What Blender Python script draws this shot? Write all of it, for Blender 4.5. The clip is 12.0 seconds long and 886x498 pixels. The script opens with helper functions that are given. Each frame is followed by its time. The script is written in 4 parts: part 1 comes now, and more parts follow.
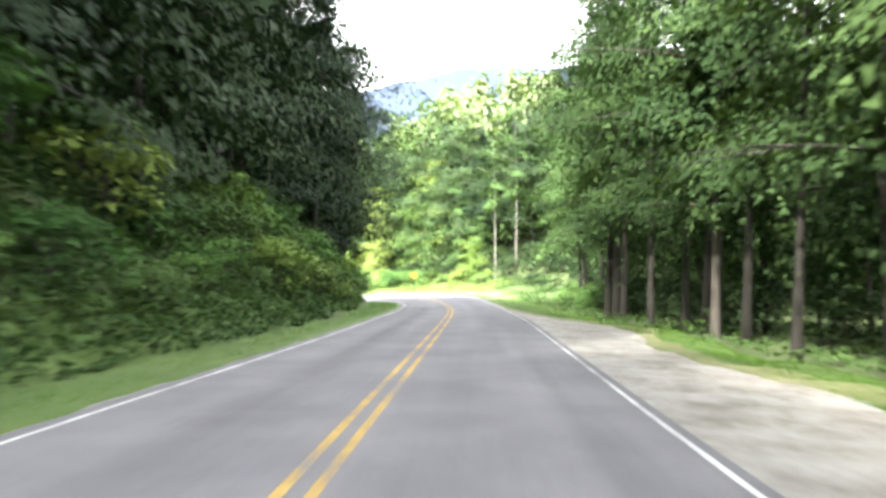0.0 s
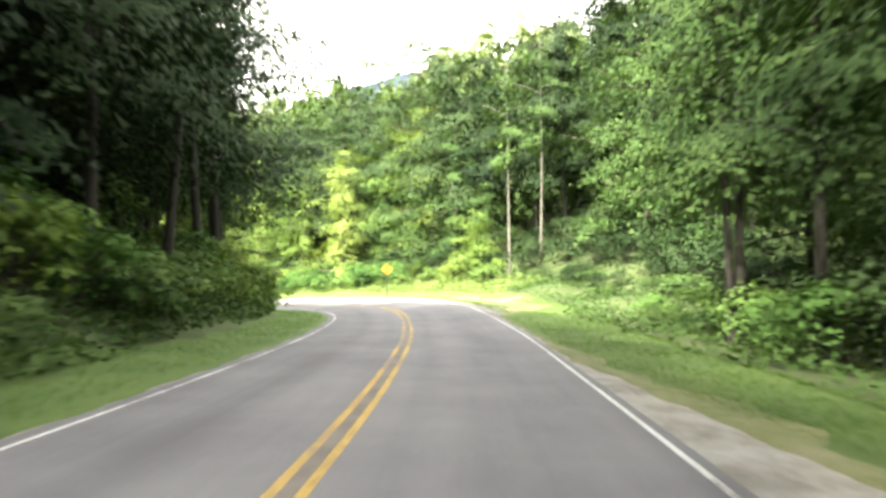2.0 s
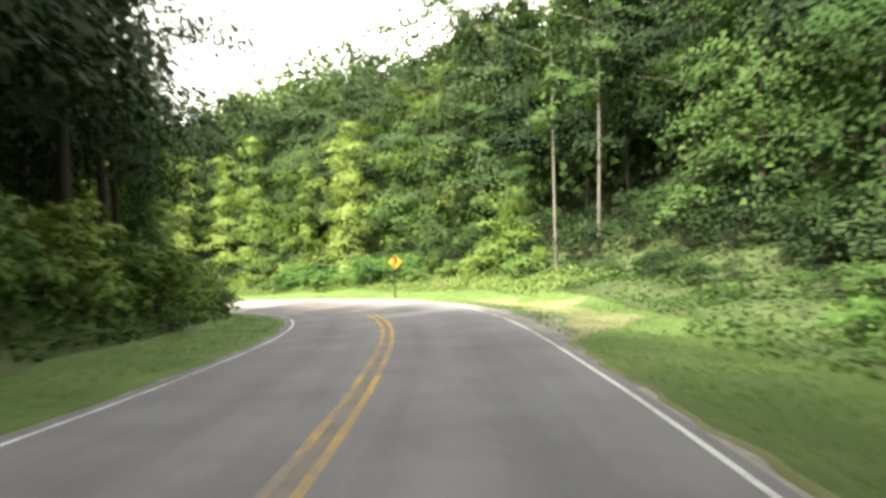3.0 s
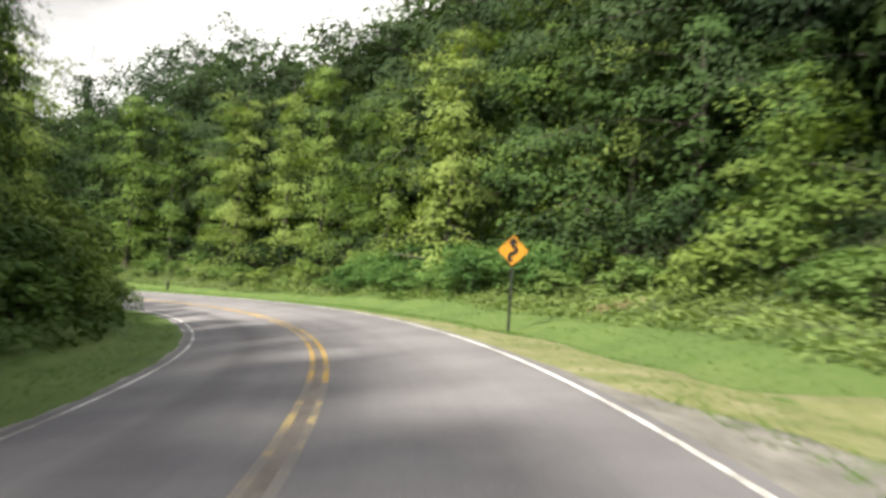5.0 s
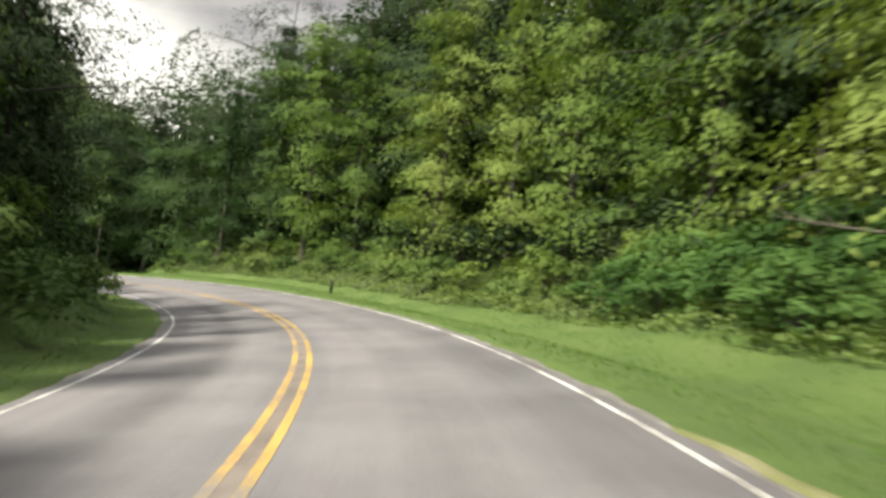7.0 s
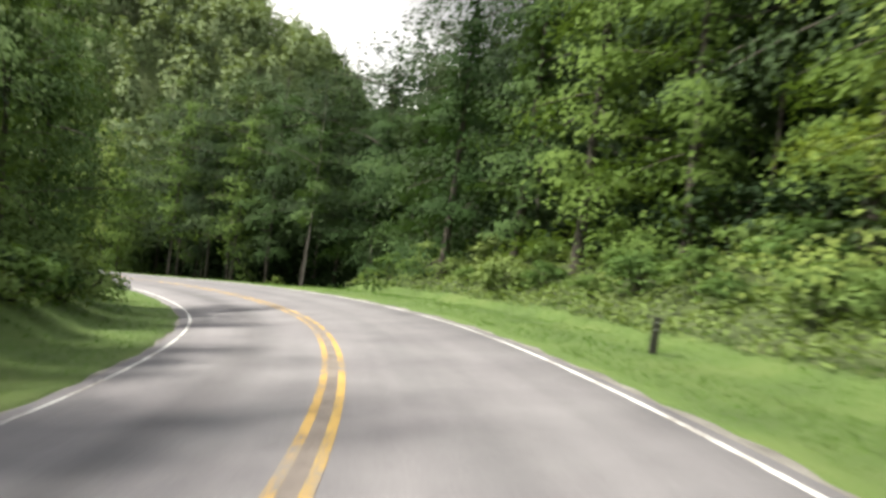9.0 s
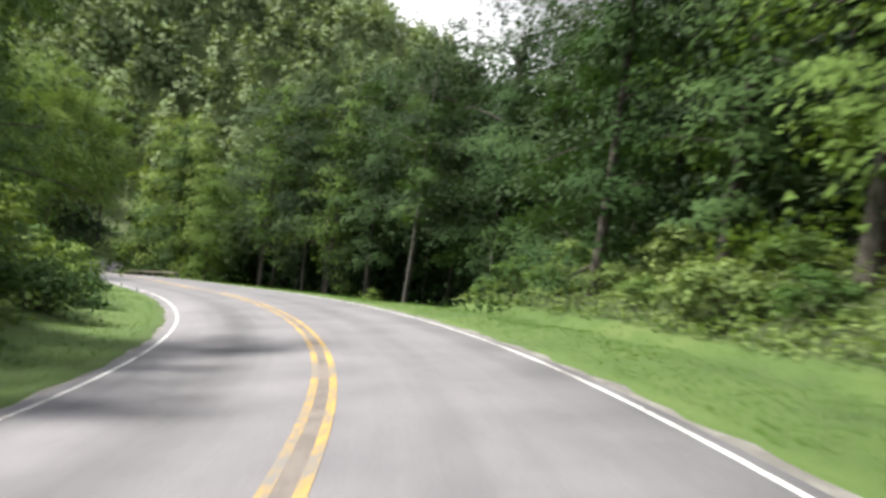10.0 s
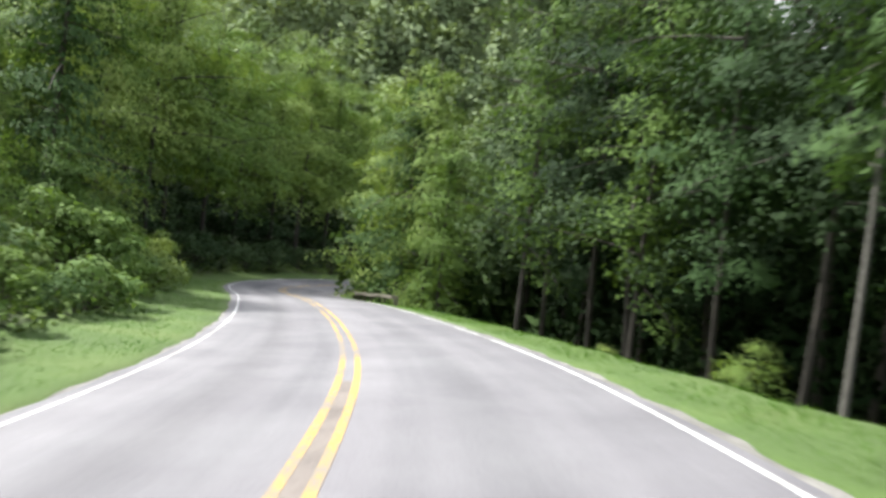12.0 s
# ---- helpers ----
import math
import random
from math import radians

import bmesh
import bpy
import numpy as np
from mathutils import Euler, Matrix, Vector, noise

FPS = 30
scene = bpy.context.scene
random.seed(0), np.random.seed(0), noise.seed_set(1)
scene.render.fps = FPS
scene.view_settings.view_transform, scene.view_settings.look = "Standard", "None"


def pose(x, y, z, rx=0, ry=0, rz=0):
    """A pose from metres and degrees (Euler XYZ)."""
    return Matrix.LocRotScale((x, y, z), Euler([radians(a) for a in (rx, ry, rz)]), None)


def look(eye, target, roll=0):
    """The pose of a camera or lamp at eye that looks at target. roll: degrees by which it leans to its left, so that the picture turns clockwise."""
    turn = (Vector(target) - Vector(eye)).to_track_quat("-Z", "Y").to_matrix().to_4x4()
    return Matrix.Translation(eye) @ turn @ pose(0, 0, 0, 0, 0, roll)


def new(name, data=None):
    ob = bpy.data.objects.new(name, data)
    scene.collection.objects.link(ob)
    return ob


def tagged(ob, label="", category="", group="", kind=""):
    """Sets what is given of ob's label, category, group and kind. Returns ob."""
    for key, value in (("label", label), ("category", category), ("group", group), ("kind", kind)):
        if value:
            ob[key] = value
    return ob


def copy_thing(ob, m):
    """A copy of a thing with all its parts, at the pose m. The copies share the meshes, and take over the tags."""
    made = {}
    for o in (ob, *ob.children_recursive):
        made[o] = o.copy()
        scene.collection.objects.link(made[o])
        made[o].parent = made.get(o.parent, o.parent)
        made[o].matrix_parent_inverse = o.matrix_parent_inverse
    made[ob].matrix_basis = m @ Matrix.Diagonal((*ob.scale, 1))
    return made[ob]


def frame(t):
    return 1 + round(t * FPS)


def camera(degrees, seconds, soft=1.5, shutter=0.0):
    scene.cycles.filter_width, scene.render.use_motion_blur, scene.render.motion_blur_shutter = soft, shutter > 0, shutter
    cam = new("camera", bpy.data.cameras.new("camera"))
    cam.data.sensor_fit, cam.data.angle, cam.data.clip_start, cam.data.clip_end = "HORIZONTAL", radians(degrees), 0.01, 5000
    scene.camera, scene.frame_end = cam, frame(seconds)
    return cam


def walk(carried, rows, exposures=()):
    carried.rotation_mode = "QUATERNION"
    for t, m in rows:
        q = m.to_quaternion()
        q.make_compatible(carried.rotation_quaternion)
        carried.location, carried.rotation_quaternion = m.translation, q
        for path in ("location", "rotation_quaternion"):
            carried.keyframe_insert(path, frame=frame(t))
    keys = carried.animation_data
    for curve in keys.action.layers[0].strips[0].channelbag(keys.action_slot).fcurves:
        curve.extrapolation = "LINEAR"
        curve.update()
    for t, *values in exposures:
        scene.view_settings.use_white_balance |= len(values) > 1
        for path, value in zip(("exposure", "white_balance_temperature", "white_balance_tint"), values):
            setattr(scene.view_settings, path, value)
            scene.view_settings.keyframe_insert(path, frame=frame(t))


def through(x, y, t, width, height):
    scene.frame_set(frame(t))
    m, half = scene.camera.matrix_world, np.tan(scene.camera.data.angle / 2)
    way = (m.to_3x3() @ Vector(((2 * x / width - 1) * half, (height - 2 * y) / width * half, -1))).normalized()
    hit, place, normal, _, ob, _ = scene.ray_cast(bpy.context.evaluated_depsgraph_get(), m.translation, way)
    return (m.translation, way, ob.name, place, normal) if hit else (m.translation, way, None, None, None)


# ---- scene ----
cam = camera(61.5, 12.0, soft=3.1, shutter=0.5)
METRES, EYE, TILT, LEAN, TURN = 160.0, 1.5, 2.1, 0.0, 0.0
ROWS = [
    (0.0, 0.0001, 0.0000, -0.0001, -0.01, -0.02, -0.02),
    (0.5, 0.0025, 0.0499, -0.0025, -0.13, 0.09, -0.08),
    (1.0, 0.0052, 0.0996, -0.0049, -0.25, 0.00, 0.05),
    (1.5, 0.0079, 0.1493, -0.0071, -0.17, 0.03, 0.27),
    (2.0, 0.0098, 0.1970, -0.0091, 0.39, -0.23, 0.18),
    (2.5, 0.0115, 0.2432, -0.0117, 1.31, -0.48, 0.55),
    (4.5, 0.0031, 0.4179, -0.0194, 9.62, -0.11, -2.43),
    (5.0, -0.0044, 0.4584, -0.0210, 13.01, -0.40, -3.26),
    (5.5, -0.0147, 0.4979, -0.0233, 17.08, -0.61, -4.11),
    (6.0, -0.0282, 0.5371, -0.0257, 21.93, -0.89, -4.76),
    (6.5, -0.0452, 0.5739, -0.0284, 27.03, -1.01, -4.82),
    (7.0, -0.0650, 0.6094, -0.0308, 32.36, -0.99, -4.70),
    (9.0, -0.1694, 0.7224, -0.0406, 53.39, -1.07, -5.22),
    (9.5, -0.2005, 0.7442, -0.0428, 58.16, -1.01, -5.38),
    (10.0, -0.2319, 0.7630, -0.0447, 63.12, -1.04, -5.33),
    (10.5, -0.2665, 0.7800, -0.0468, 69.05, -1.22, -5.31),
    (11.0, -0.3016, 0.7922, -0.0489, 74.57, -1.29, -5.22),
    (11.5, -0.3392, 0.8017, -0.0512, 80.10, -1.11, -4.72),
    (12.0, -0.3767, 0.8079, -0.0535, 85.47, -1.23, -4.29),
]
BASE = pose(0, 0, EYE, TILT, LEAN, TURN)
PATH = [(t, BASE @ pose(METRES * x, METRES * y, METRES * z, 90 + pitch, roll, yaw)) for t, x, y, z, yaw, pitch, roll in ROWS]
walk(cam, PATH, exposures=[(0.0, 3.5, 6500, 8), (1.2, 3.5, 6700, 8), (2.5, 2.7, 7400, 3), (4.5, 1.4, 6950, 8), (5.0, 1.22, 6980, 8), (5.5, 0.98, 6950, 7), (6.5, 1.1, 7150, 8), (7.0, 0.9, 7150, 6), (9.0, 1.15, 6850, 8), (10.5, 1.05, 6350, 9), (11.0, 1.0, 6300, 9), (12.0, 1.35, 6200, 9)])

# ---------------------------------------------------------------- light
SUN_FROM = Vector((-0.56, -0.83, 1.3)).normalized()
world = bpy.data.worlds.new("sky")
scene.world = world
world.use_nodes = True
wn, wl = world.node_tree.nodes, world.node_tree.links
sky = wn.new("ShaderNodeTexSky")
sky.sky_type = 'NISHITA'
sky.sun_disc = False
sky.sun_elevation = math.asin(SUN_FROM.z)
sky.sun_rotation = math.atan2(SUN_FROM.x, SUN_FROM.y)
sky.dust_density = 2.0
co = wn.new("ShaderNodeTexCoord")
mp = wn.new("ShaderNodeMapping")
mp.inputs["Scale"].default_value = (1.6, 1.6, 4.0)
wl.new(co.outputs["Generated"], mp.inputs["Vector"])
nz = wn.new("ShaderNodeTexNoise")
nz.inputs["Scale"].default_value = 2.1
nz.inputs["Detail"].default_value = 7
wl.new(mp.outputs[0], nz.inputs["Vector"])
cover = wn.new("ShaderNodeValToRGB")
cover.color_ramp.elements[0].position, cover.color_ramp.elements[1].position = 0.12, 0.30
# the cloud breaks up overhead
height = wn.new("ShaderNodeSeparateXYZ")
wl.new(co.outputs["Generated"], height.inputs[0])
thin = wn.new("ShaderNodeMapRange")
wl.new(height.outputs["Z"], thin.inputs["Value"])
thin.inputs["From Min"].default_value, thin.inputs["From Max"].default_value = 0.45, 0.85
thin.inputs["To Min"].default_value, thin.inputs["To Max"].default_value = 0.0, 0.26
less = wn.new("ShaderNodeMath")
less.operation = 'SUBTRACT'
wl.new(nz.outputs["Fac"], less.inputs[0])
wl.new(thin.outputs[0], less.inputs[1])
wl.new(less.outputs[0], cover.inputs["Fac"])
nz2 = wn.new("ShaderNodeTexNoise")
nz2.inputs["Scale"].default_value = 3.3
nz2.inputs["Detail"].default_value = 5
wl.new(mp.outputs[0], nz2.inputs["Vector"])
tone = wn.new("ShaderNodeValToRGB")
tone.color_ramp.elements[0].position, tone.color_ramp.elements[1].position = 0.36, 0.50
tone.color_ramp.elements[0].color = (5.9, 5.95, 6.15, 1)
tone.color_ramp.elements[1].color = (7.5, 7.5, 7.5, 1)
wl.new(nz2.outputs["Fac"], tone.inputs["Fac"])
bank = wn.new("ShaderNodeVectorMath")
bank.operation = 'DOT_PRODUCT'
wl.new(co.outputs["Generated"], bank.inputs[0])
bank.inputs[1].default_value = Vector((-0.62, 0.60, 0.53)).normalized()
edge = wn.new("ShaderNodeMath")
edge.operation = 'MULTIPLY_ADD'
wl.new(nz2.outputs["Fac"], edge.inputs[0])
edge.inputs[1].default_value = 0.06
wl.new(bank.outputs["Value"], edge.inputs[2])
veil = wn.new("ShaderNodeValToRGB")
veil.color_ramp.elements[0].position, veil.color_ramp.elements[1].position = 0.955, 1.035
wl.new(edge.outputs[0], veil.inputs["Fac"])
grey = wn.new("ShaderNodeMix")
grey.data_type = 'RGBA'
wl.new(veil.outputs[0], grey.inputs[0])
wl.new(tone.outputs[0], grey.inputs[6])
grey.inputs[7].default_value = (1.9, 1.9, 2.1, 1)
mix = wn.new("ShaderNodeMix")
mix.data_type = 'RGBA'
wl.new(cover.outputs[0], mix.inputs[0])
wl.new(sky.outputs[0], mix.inputs[6])
wl.new(grey.outputs[2], mix.inputs[7])
wl.new(mix.outputs[2], wn["Background"].inputs[0])
wn["Background"].inputs[1].default_value = 0.122
sun = new("sun", bpy.data.lights.new("sun", 'SUN'))
sun.data.energy = 5.0
sun.data.angle = radians(4.0)
sun.data.color = (1.0, 0.95, 0.86)
sun.matrix_world = look(SUN_FROM * 100, (0, 0, 0))

# ---------------------------------------------------------------- materials
def material(name, rough=0.9):
    m = bpy.data.materials.new(name)
    m.use_nodes = True
    b = m.node_tree.nodes["Principled BSDF"]
    b.inputs["Roughness"].default_value = rough
    return m, m.node_tree.nodes, m.node_tree.links, b

def noise_node(n, l, scale, detail=4.0, vector=None, rough=0.55):
    t = n.new("ShaderNodeTexNoise")
    t.inputs["Scale"].default_value = scale
    t.inputs["Detail"].default_value = detail
    t.inputs["Roughness"].default_value = rough
    if vector is not None:
        l.new(vector, t.inputs["Vector"])
    return t

def ramp_node(n, l, fac, stops):
    r = n.new("ShaderNodeValToRGB")
    while len(r.color_ramp.elements) < len(stops):
        r.color_ramp.elements.new(0.5)
    for e, (p, c) in zip(r.color_ramp.elements, stops):
        e.position, e.color = p, (*c, 1)
    l.new(fac, r.inputs["Fac"])
    return r

def mix_node(n, l, fac, a, b, kind='MIX'):
    x = n.new("ShaderNodeMix")
    x.data_type, x.blend_type = 'RGBA', kind
    for sock, v in ((0, fac), (6, a), (7, b)):
        if isinstance(v, (int, float)):
            x.inputs[sock].default_value = v
        elif isinstance(v, tuple):
            x.inputs[sock].default_value = (*v, 1)
        else:
            l.new(v, x.inputs[sock])
    return x.outputs[2]

def bump_node(n, l, b, height, strength, distance):
    u = n.new("ShaderNodeBump")
    u.inputs["Strength"].default_value, u.inputs["Distance"].default_value = strength, distance
    l.new(height, u.inputs["Height"])
    l.new(u.outputs[0], b.inputs["Normal"])

def place_vector(n):
    return n.new("ShaderNodeNewGeometry").outputs["Position"]

def rough_material(name, stops, big, small, bump=0.5, dist=0.03, rough=0.95):
    """Two scales of noise through one ramp, with relief from the finer one."""
    m, n, l, b = material(name, rough)
    v = place_vector(n)
    a, c = noise_node(n, l, big, 5, v), noise_node(n, l, small, 6, v, 0.7)
    f = n.new("ShaderNodeMath")
    f.operation = 'MULTIPLY_ADD'
    l.new(a.outputs["Fac"], f.inputs[0])
    f.inputs[1].default_value = 0.55
    g = n.new("ShaderNodeMath")
    g.operation = 'MULTIPLY'
    l.new(c.outputs["Fac"], g.inputs[0])
    g.inputs[1].default_value = 0.45
    l.new(g.outputs[0], f.inputs[2])
    l.new(ramp_node(n, l, f.outputs[0], stops).outputs[0], b.inputs["Base Color"])
    bump_node(n, l, b, c.outputs["Fac"], bump, dist)
    return m

def asphalt_material():
    m, n, l, b = material("asphalt", 0.92)
    b.inputs["Specular IOR Level"].default_value = 0.2
    v = place_vector(n)
    uv = n.new("ShaderNodeUVMap")
    uv.uv_map = "lane"
    st = n.new("ShaderNodeMapping")
    st.inputs["Scale"].default_value = (1.0, 0.035, 1.0)
    l.new(uv.outputs[0], st.inputs["Vector"])
    grain = noise_node(n, l, 55, 3, v, 0.7)
    patch = noise_node(n, l, 0.5, 5, v)
    lane = noise_node(n, l, 1.1, 3, st.outputs[0])
    base = ramp_node(n, l, grain.outputs["Fac"], [(0.25, (0.112, 0.110, 0.118)), (0.75, (0.205, 0.202, 0.214))]).outputs[0]
    dim = ramp_node(n, l, lane.outputs["Fac"], [(0.36, (0.86, 0.86, 0.87)), (0.6, (1.05, 1.04, 1.05))]).outputs[0]
    blot = ramp_node(n, l, patch.outputs["Fac"], [(0.35, (0.86, 0.85, 0.86)), (0.65, (1.08, 1.08, 1.07))]).outputs[0]
    c = mix_node(n, l, 1.0, base, dim, 'MULTIPLY')
    sep = n.new("ShaderNodeSeparateXYZ")
    l.new(uv.outputs[0], sep.inputs[0])
    for mid, deep_by in ((-1.55, 0.80), (1.7, 0.92)):
        a = n.new("ShaderNodeMath")
        a.operation = 'SUBTRACT'
        l.new(sep.outputs[0], a.inputs[0])
        a.inputs[1].default_value = mid
        b2 = n.new("ShaderNodeMath")
        b2.operation = 'ABSOLUTE'
        l.new(a.outputs[0], b2.inputs[0])
        c = mix_node(n, l, 1.0, c, ramp_node(n, l, b2.outputs[0], [(0.08, (deep_by, deep_by, deep_by)), (0.55, (1, 1, 1))]).outputs[0], 'MULTIPLY')
    l.new(mix_node(n, l, 1.0, c, blot, 'MULTIPLY'), b.inputs["Base Color"])
    bump_node(n, l, b, grain.outputs["Fac"], 0.35, 0.01)
    return m

def paint_material(name, colour, wear):
    m, n, l, b = material(name, 0.85)
    b.inputs["Specular IOR Level"].default_value = 0.15
    v = place_vector(n)
    a, c = noise_node(n, l, 11.0, 6, v, 0.75), noise_node(n, l, 0.5, 4, v)
    f = n.new("ShaderNodeMath")
    f.operation = 'MULTIPLY_ADD'
    l.new(c.outputs["Fac"], f.inputs[0])
    f.inputs[1].default_value = 0.8
    l.new(a.outputs["Fac"], f.inputs[2])
    pale = tuple(0.72 * k for k in colour)
    r = ramp_node(n, l, f.outputs[0], [(wear - 0.06, (0.17, 0.16, 0.155)), (wear + 0.05, pale), (wear + 0.22, colour)])
    l.new(r.outputs[0], b.inputs["Base Color"])
    return m

def leaf_material(name, dark, mid, light, through=0.26):
    m, n, l, b = material(name, 0.75)
    geo, ob = n.new("ShaderNodeNewGeometry"), n.new("ShaderNodeObjectInfo")
    clump = noise_node(n, l, 0.42, 3, geo.outputs["Position"])
    f = None
    for sock, k in ((geo.outputs["Random Per Island"], 0.10), (ob.outputs["Random"], 0.45), (clump.outputs["Fac"], 0.45)):
        g = n.new("ShaderNodeMath")
        g.operation = 'MULTIPLY_ADD'
        l.new(sock, g.inputs[0])
        g.inputs[1].default_value, g.inputs[2].default_value = k, 0.0
        if f is not None:
            l.new(f.outputs[0], g.inputs[2])
        f = g
    c = ramp_node(n, l, f.outputs[0], [(0.2, dark), (0.48, mid), (0.8, light)]).outputs[0]
    l.new(c, b.inputs["Base Color"])
    b.inputs["Specular IOR Level"].default_value = 0.09
    t = n.new("ShaderNodeBsdfTranslucent")
    l.new(mix_node(n, l, 1.0, c, (1.1, 1.12, 0.6), 'MULTIPLY'), t.inputs["Color"])
    x = n.new("ShaderNodeMixShader")
    x.inputs[0].default_value = through
    l.new(b.outputs[0], x.inputs[1])
    l.new(t.outputs[0], x.inputs[2])
    l.new(x.outputs[0], n["Material Output"].inputs["Surface"])
    return m

def plain(name, colour, rough=0.8, metal=0.0):
    m, n, l, b = material(name, rough)
    v = place_vector(n)
    a = noise_node(n, l, 9.0, 5, v)
    lo, hi = tuple(0.8 * k for k in colour), tuple(min(1.0, 1.12 * k) for k in colour)
    l.new(ramp_node(n, l, a.outputs["Fac"], [(0.35, lo), (0.65, hi)]).outputs[0], b.inputs["Base Color"])
    b.inputs["Metallic"].default_value = metal
    return m

ASPHALT = asphalt_material()
WHITE = paint_material("white_road_paint", (0.52, 0.52, 0.52), 0.82)
YELLOW_WORN = paint_material("worn_yellow_road_paint", (0.42, 0.28, 0.10), 0.87)
YELLOW = paint_material("yellow_road_paint", (0.42, 0.285, 0.095), 0.83)
YELLOW_CRACKED = paint_material("flaking_yellow_road_paint", (0.47, 0.36, 0.17), 0.94)
YELLOW_LOST = paint_material("lost_yellow_road_paint", (0.47, 0.37, 0.19), 1.02)
JOINT = rough_material("pitted_brown_asphalt", [(0.32, (0.085, 0.072, 0.066)), (0.5, (0.145, 0.125, 0.115)), (0.68, (0.21, 0.185, 0.165))], 1.5, 16, 0.8, 0.02)
DRY_GRASS = rough_material("dry_grass", [(0.34, (0.075, 0.098, 0.030)), (0.5, (0.125, 0.132, 0.052)), (0.68, (0.205, 0.19, 0.125))], 0.9, 5, 0.9, 0.05)
GRASS = rough_material("mown_grass", [(0.3, (0.042, 0.074, 0.017)), (0.5, (0.067, 0.116, 0.022)), (0.72, (0.112, 0.146, 0.042))], 0.45, 14, 0.9, 0.06)
LITTER = rough_material("forest_floor", [(0.3, (0.028, 0.04, 0.012)), (0.55, (0.05, 0.075, 0.02)), (0.75, (0.09, 0.085, 0.04))], 0.6, 9, 0.9, 0.08)
GRAVEL = rough_material("gravel", [(0.34, (0.085, 0.080, 0.074)), (0.5, (0.165, 0.158, 0.148)), (0.66, (0.27, 0.26, 0.245))], 1.3, 8, 1.0, 0.08)
LAY_BY = rough_material("pale_gravel", [(0.36, (0.135, 0.120, 0.102)), (0.46, (0.215, 0.200, 0.182)), (0.55, (0.275, 0.262, 0.246)), (0.66, (0.36, 0.345, 0.325))], 1.1, 5, 1.0, 0.08)
STONE = rough_material("pale_stone", [(0.3, (0.18, 0.17, 0.16)), (0.7, (0.45, 0.43, 0.40))], 2.0, 20)
SOIL = rough_material("bare_soil", [(0.3, (0.09, 0.058, 0.036)), (0.7, (0.2, 0.14, 0.09))], 1.2, 16)
BARK = rough_material("grey_brown_bark", [(0.3, (0.026, 0.023, 0.019)), (0.7, (0.085, 0.074, 0.062))], 1.4, 18, 1.0, 0.03)
# bark of shaded trunks: the wood's shade is put into this darker colour
SHADED_BARK = rough_material("shade_dark_bark", [(0.3, (0.010, 0.009, 0.008)), (0.7, (0.036, 0.031, 0.026))], 1.4, 18, 1.0, 0.03)
PALE_BARK = rough_material("pale_grey_bark", [(0.3, (0.07, 0.066, 0.058)), (0.7, (0.17, 0.16, 0.14))], 1.4, 14, 0.8, 0.02)
LEAF_OAK = leaf_material("oak_leaf", (0.024, 0.052, 0.016), (0.047, 0.088, 0.028), (0.088, 0.140, 0.044), 0.24)
# light green kinds, and sunlit trees whose brightness is put into the colour
LEAF_LIGHT = leaf_material("light_sunlit_leaf", (0.054, 0.100, 0.024), (0.110, 0.174, 0.042), (0.192, 0.248, 0.070), 0.28)
# darker green for trees in shade, with the shade held in the colour
LEAF_SHADE = leaf_material("shade_toned_leaf", (0.013, 0.030, 0.010), (0.028, 0.053, 0.018), (0.052, 0.088, 0.028), 0.24)
# dark laurel green, lowered further to carry the shade of the deep wood
LEAF_DEEP = leaf_material("shade_dark_laurel_leaf", (0.012, 0.028, 0.011), (0.024, 0.045, 0.018), (0.046, 0.074, 0.030), 0.16)
# darkest leaf tone: deep shade of bank and wood painted into the leaves
LEAF_DEEP_SHADE = leaf_material("deep_shade_leaf", (0.008, 0.018, 0.008), (0.016, 0.030, 0.013), (0.030, 0.049, 0.021), 0.12)
LEAF_WEED = leaf_material("weed_leaf", (0.052, 0.100, 0.028), (0.098, 0.162, 0.046), (0.170, 0.226, 0.080), 0.30)
LEAF_VINE = leaf_material("vine_leaf", (0.036, 0.082, 0.024), (0.068, 0.136, 0.038), (0.120, 0.200, 0.060), 0.28)
BLADE = leaf_material("grass_blade", (0.043, 0.100, 0.018), (0.063, 0.138, 0.018), (0.104, 0.176, 0.034), 0.35)
# paler, greyer green with distance haze mixed into the leaf colour
FAR_LEAF = leaf_material("hazy_far_forest_leaf", (0.085, 0.122, 0.064), (0.128, 0.172, 0.086), (0.178, 0.226, 0.112), 0.3)
SIGN_YELLOW = plain("sign_yellow", (0.62, 0.28, 0.025), 0.5)
SIGN_BLACK = plain("sign_black", (0.012, 0.011, 0.011), 0.5)
POST_GREEN = plain("dark_green_steel", (0.018, 0.024, 0.018), 0.55)
TIMBER = rough_material("weathered_timber", [(0.3, (0.07, 0.06, 0.048)), (0.7, (0.19, 0.17, 0.14))], 1.0, 20, 0.7, 0.01)
DARK_WOOD = rough_material("dark_stained_wood", [(0.3, (0.012, 0.014, 0.010)), (0.7, (0.04, 0.042, 0.032))], 2.0, 25, 0.7, 0.01)
STEEL = plain("dull_steel", (0.35, 0.36, 0.37), 0.5, 0.8)
# the air's haze is painted into the ridge as a blue base colour
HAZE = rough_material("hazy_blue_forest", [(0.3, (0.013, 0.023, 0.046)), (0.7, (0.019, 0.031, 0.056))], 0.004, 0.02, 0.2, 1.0)

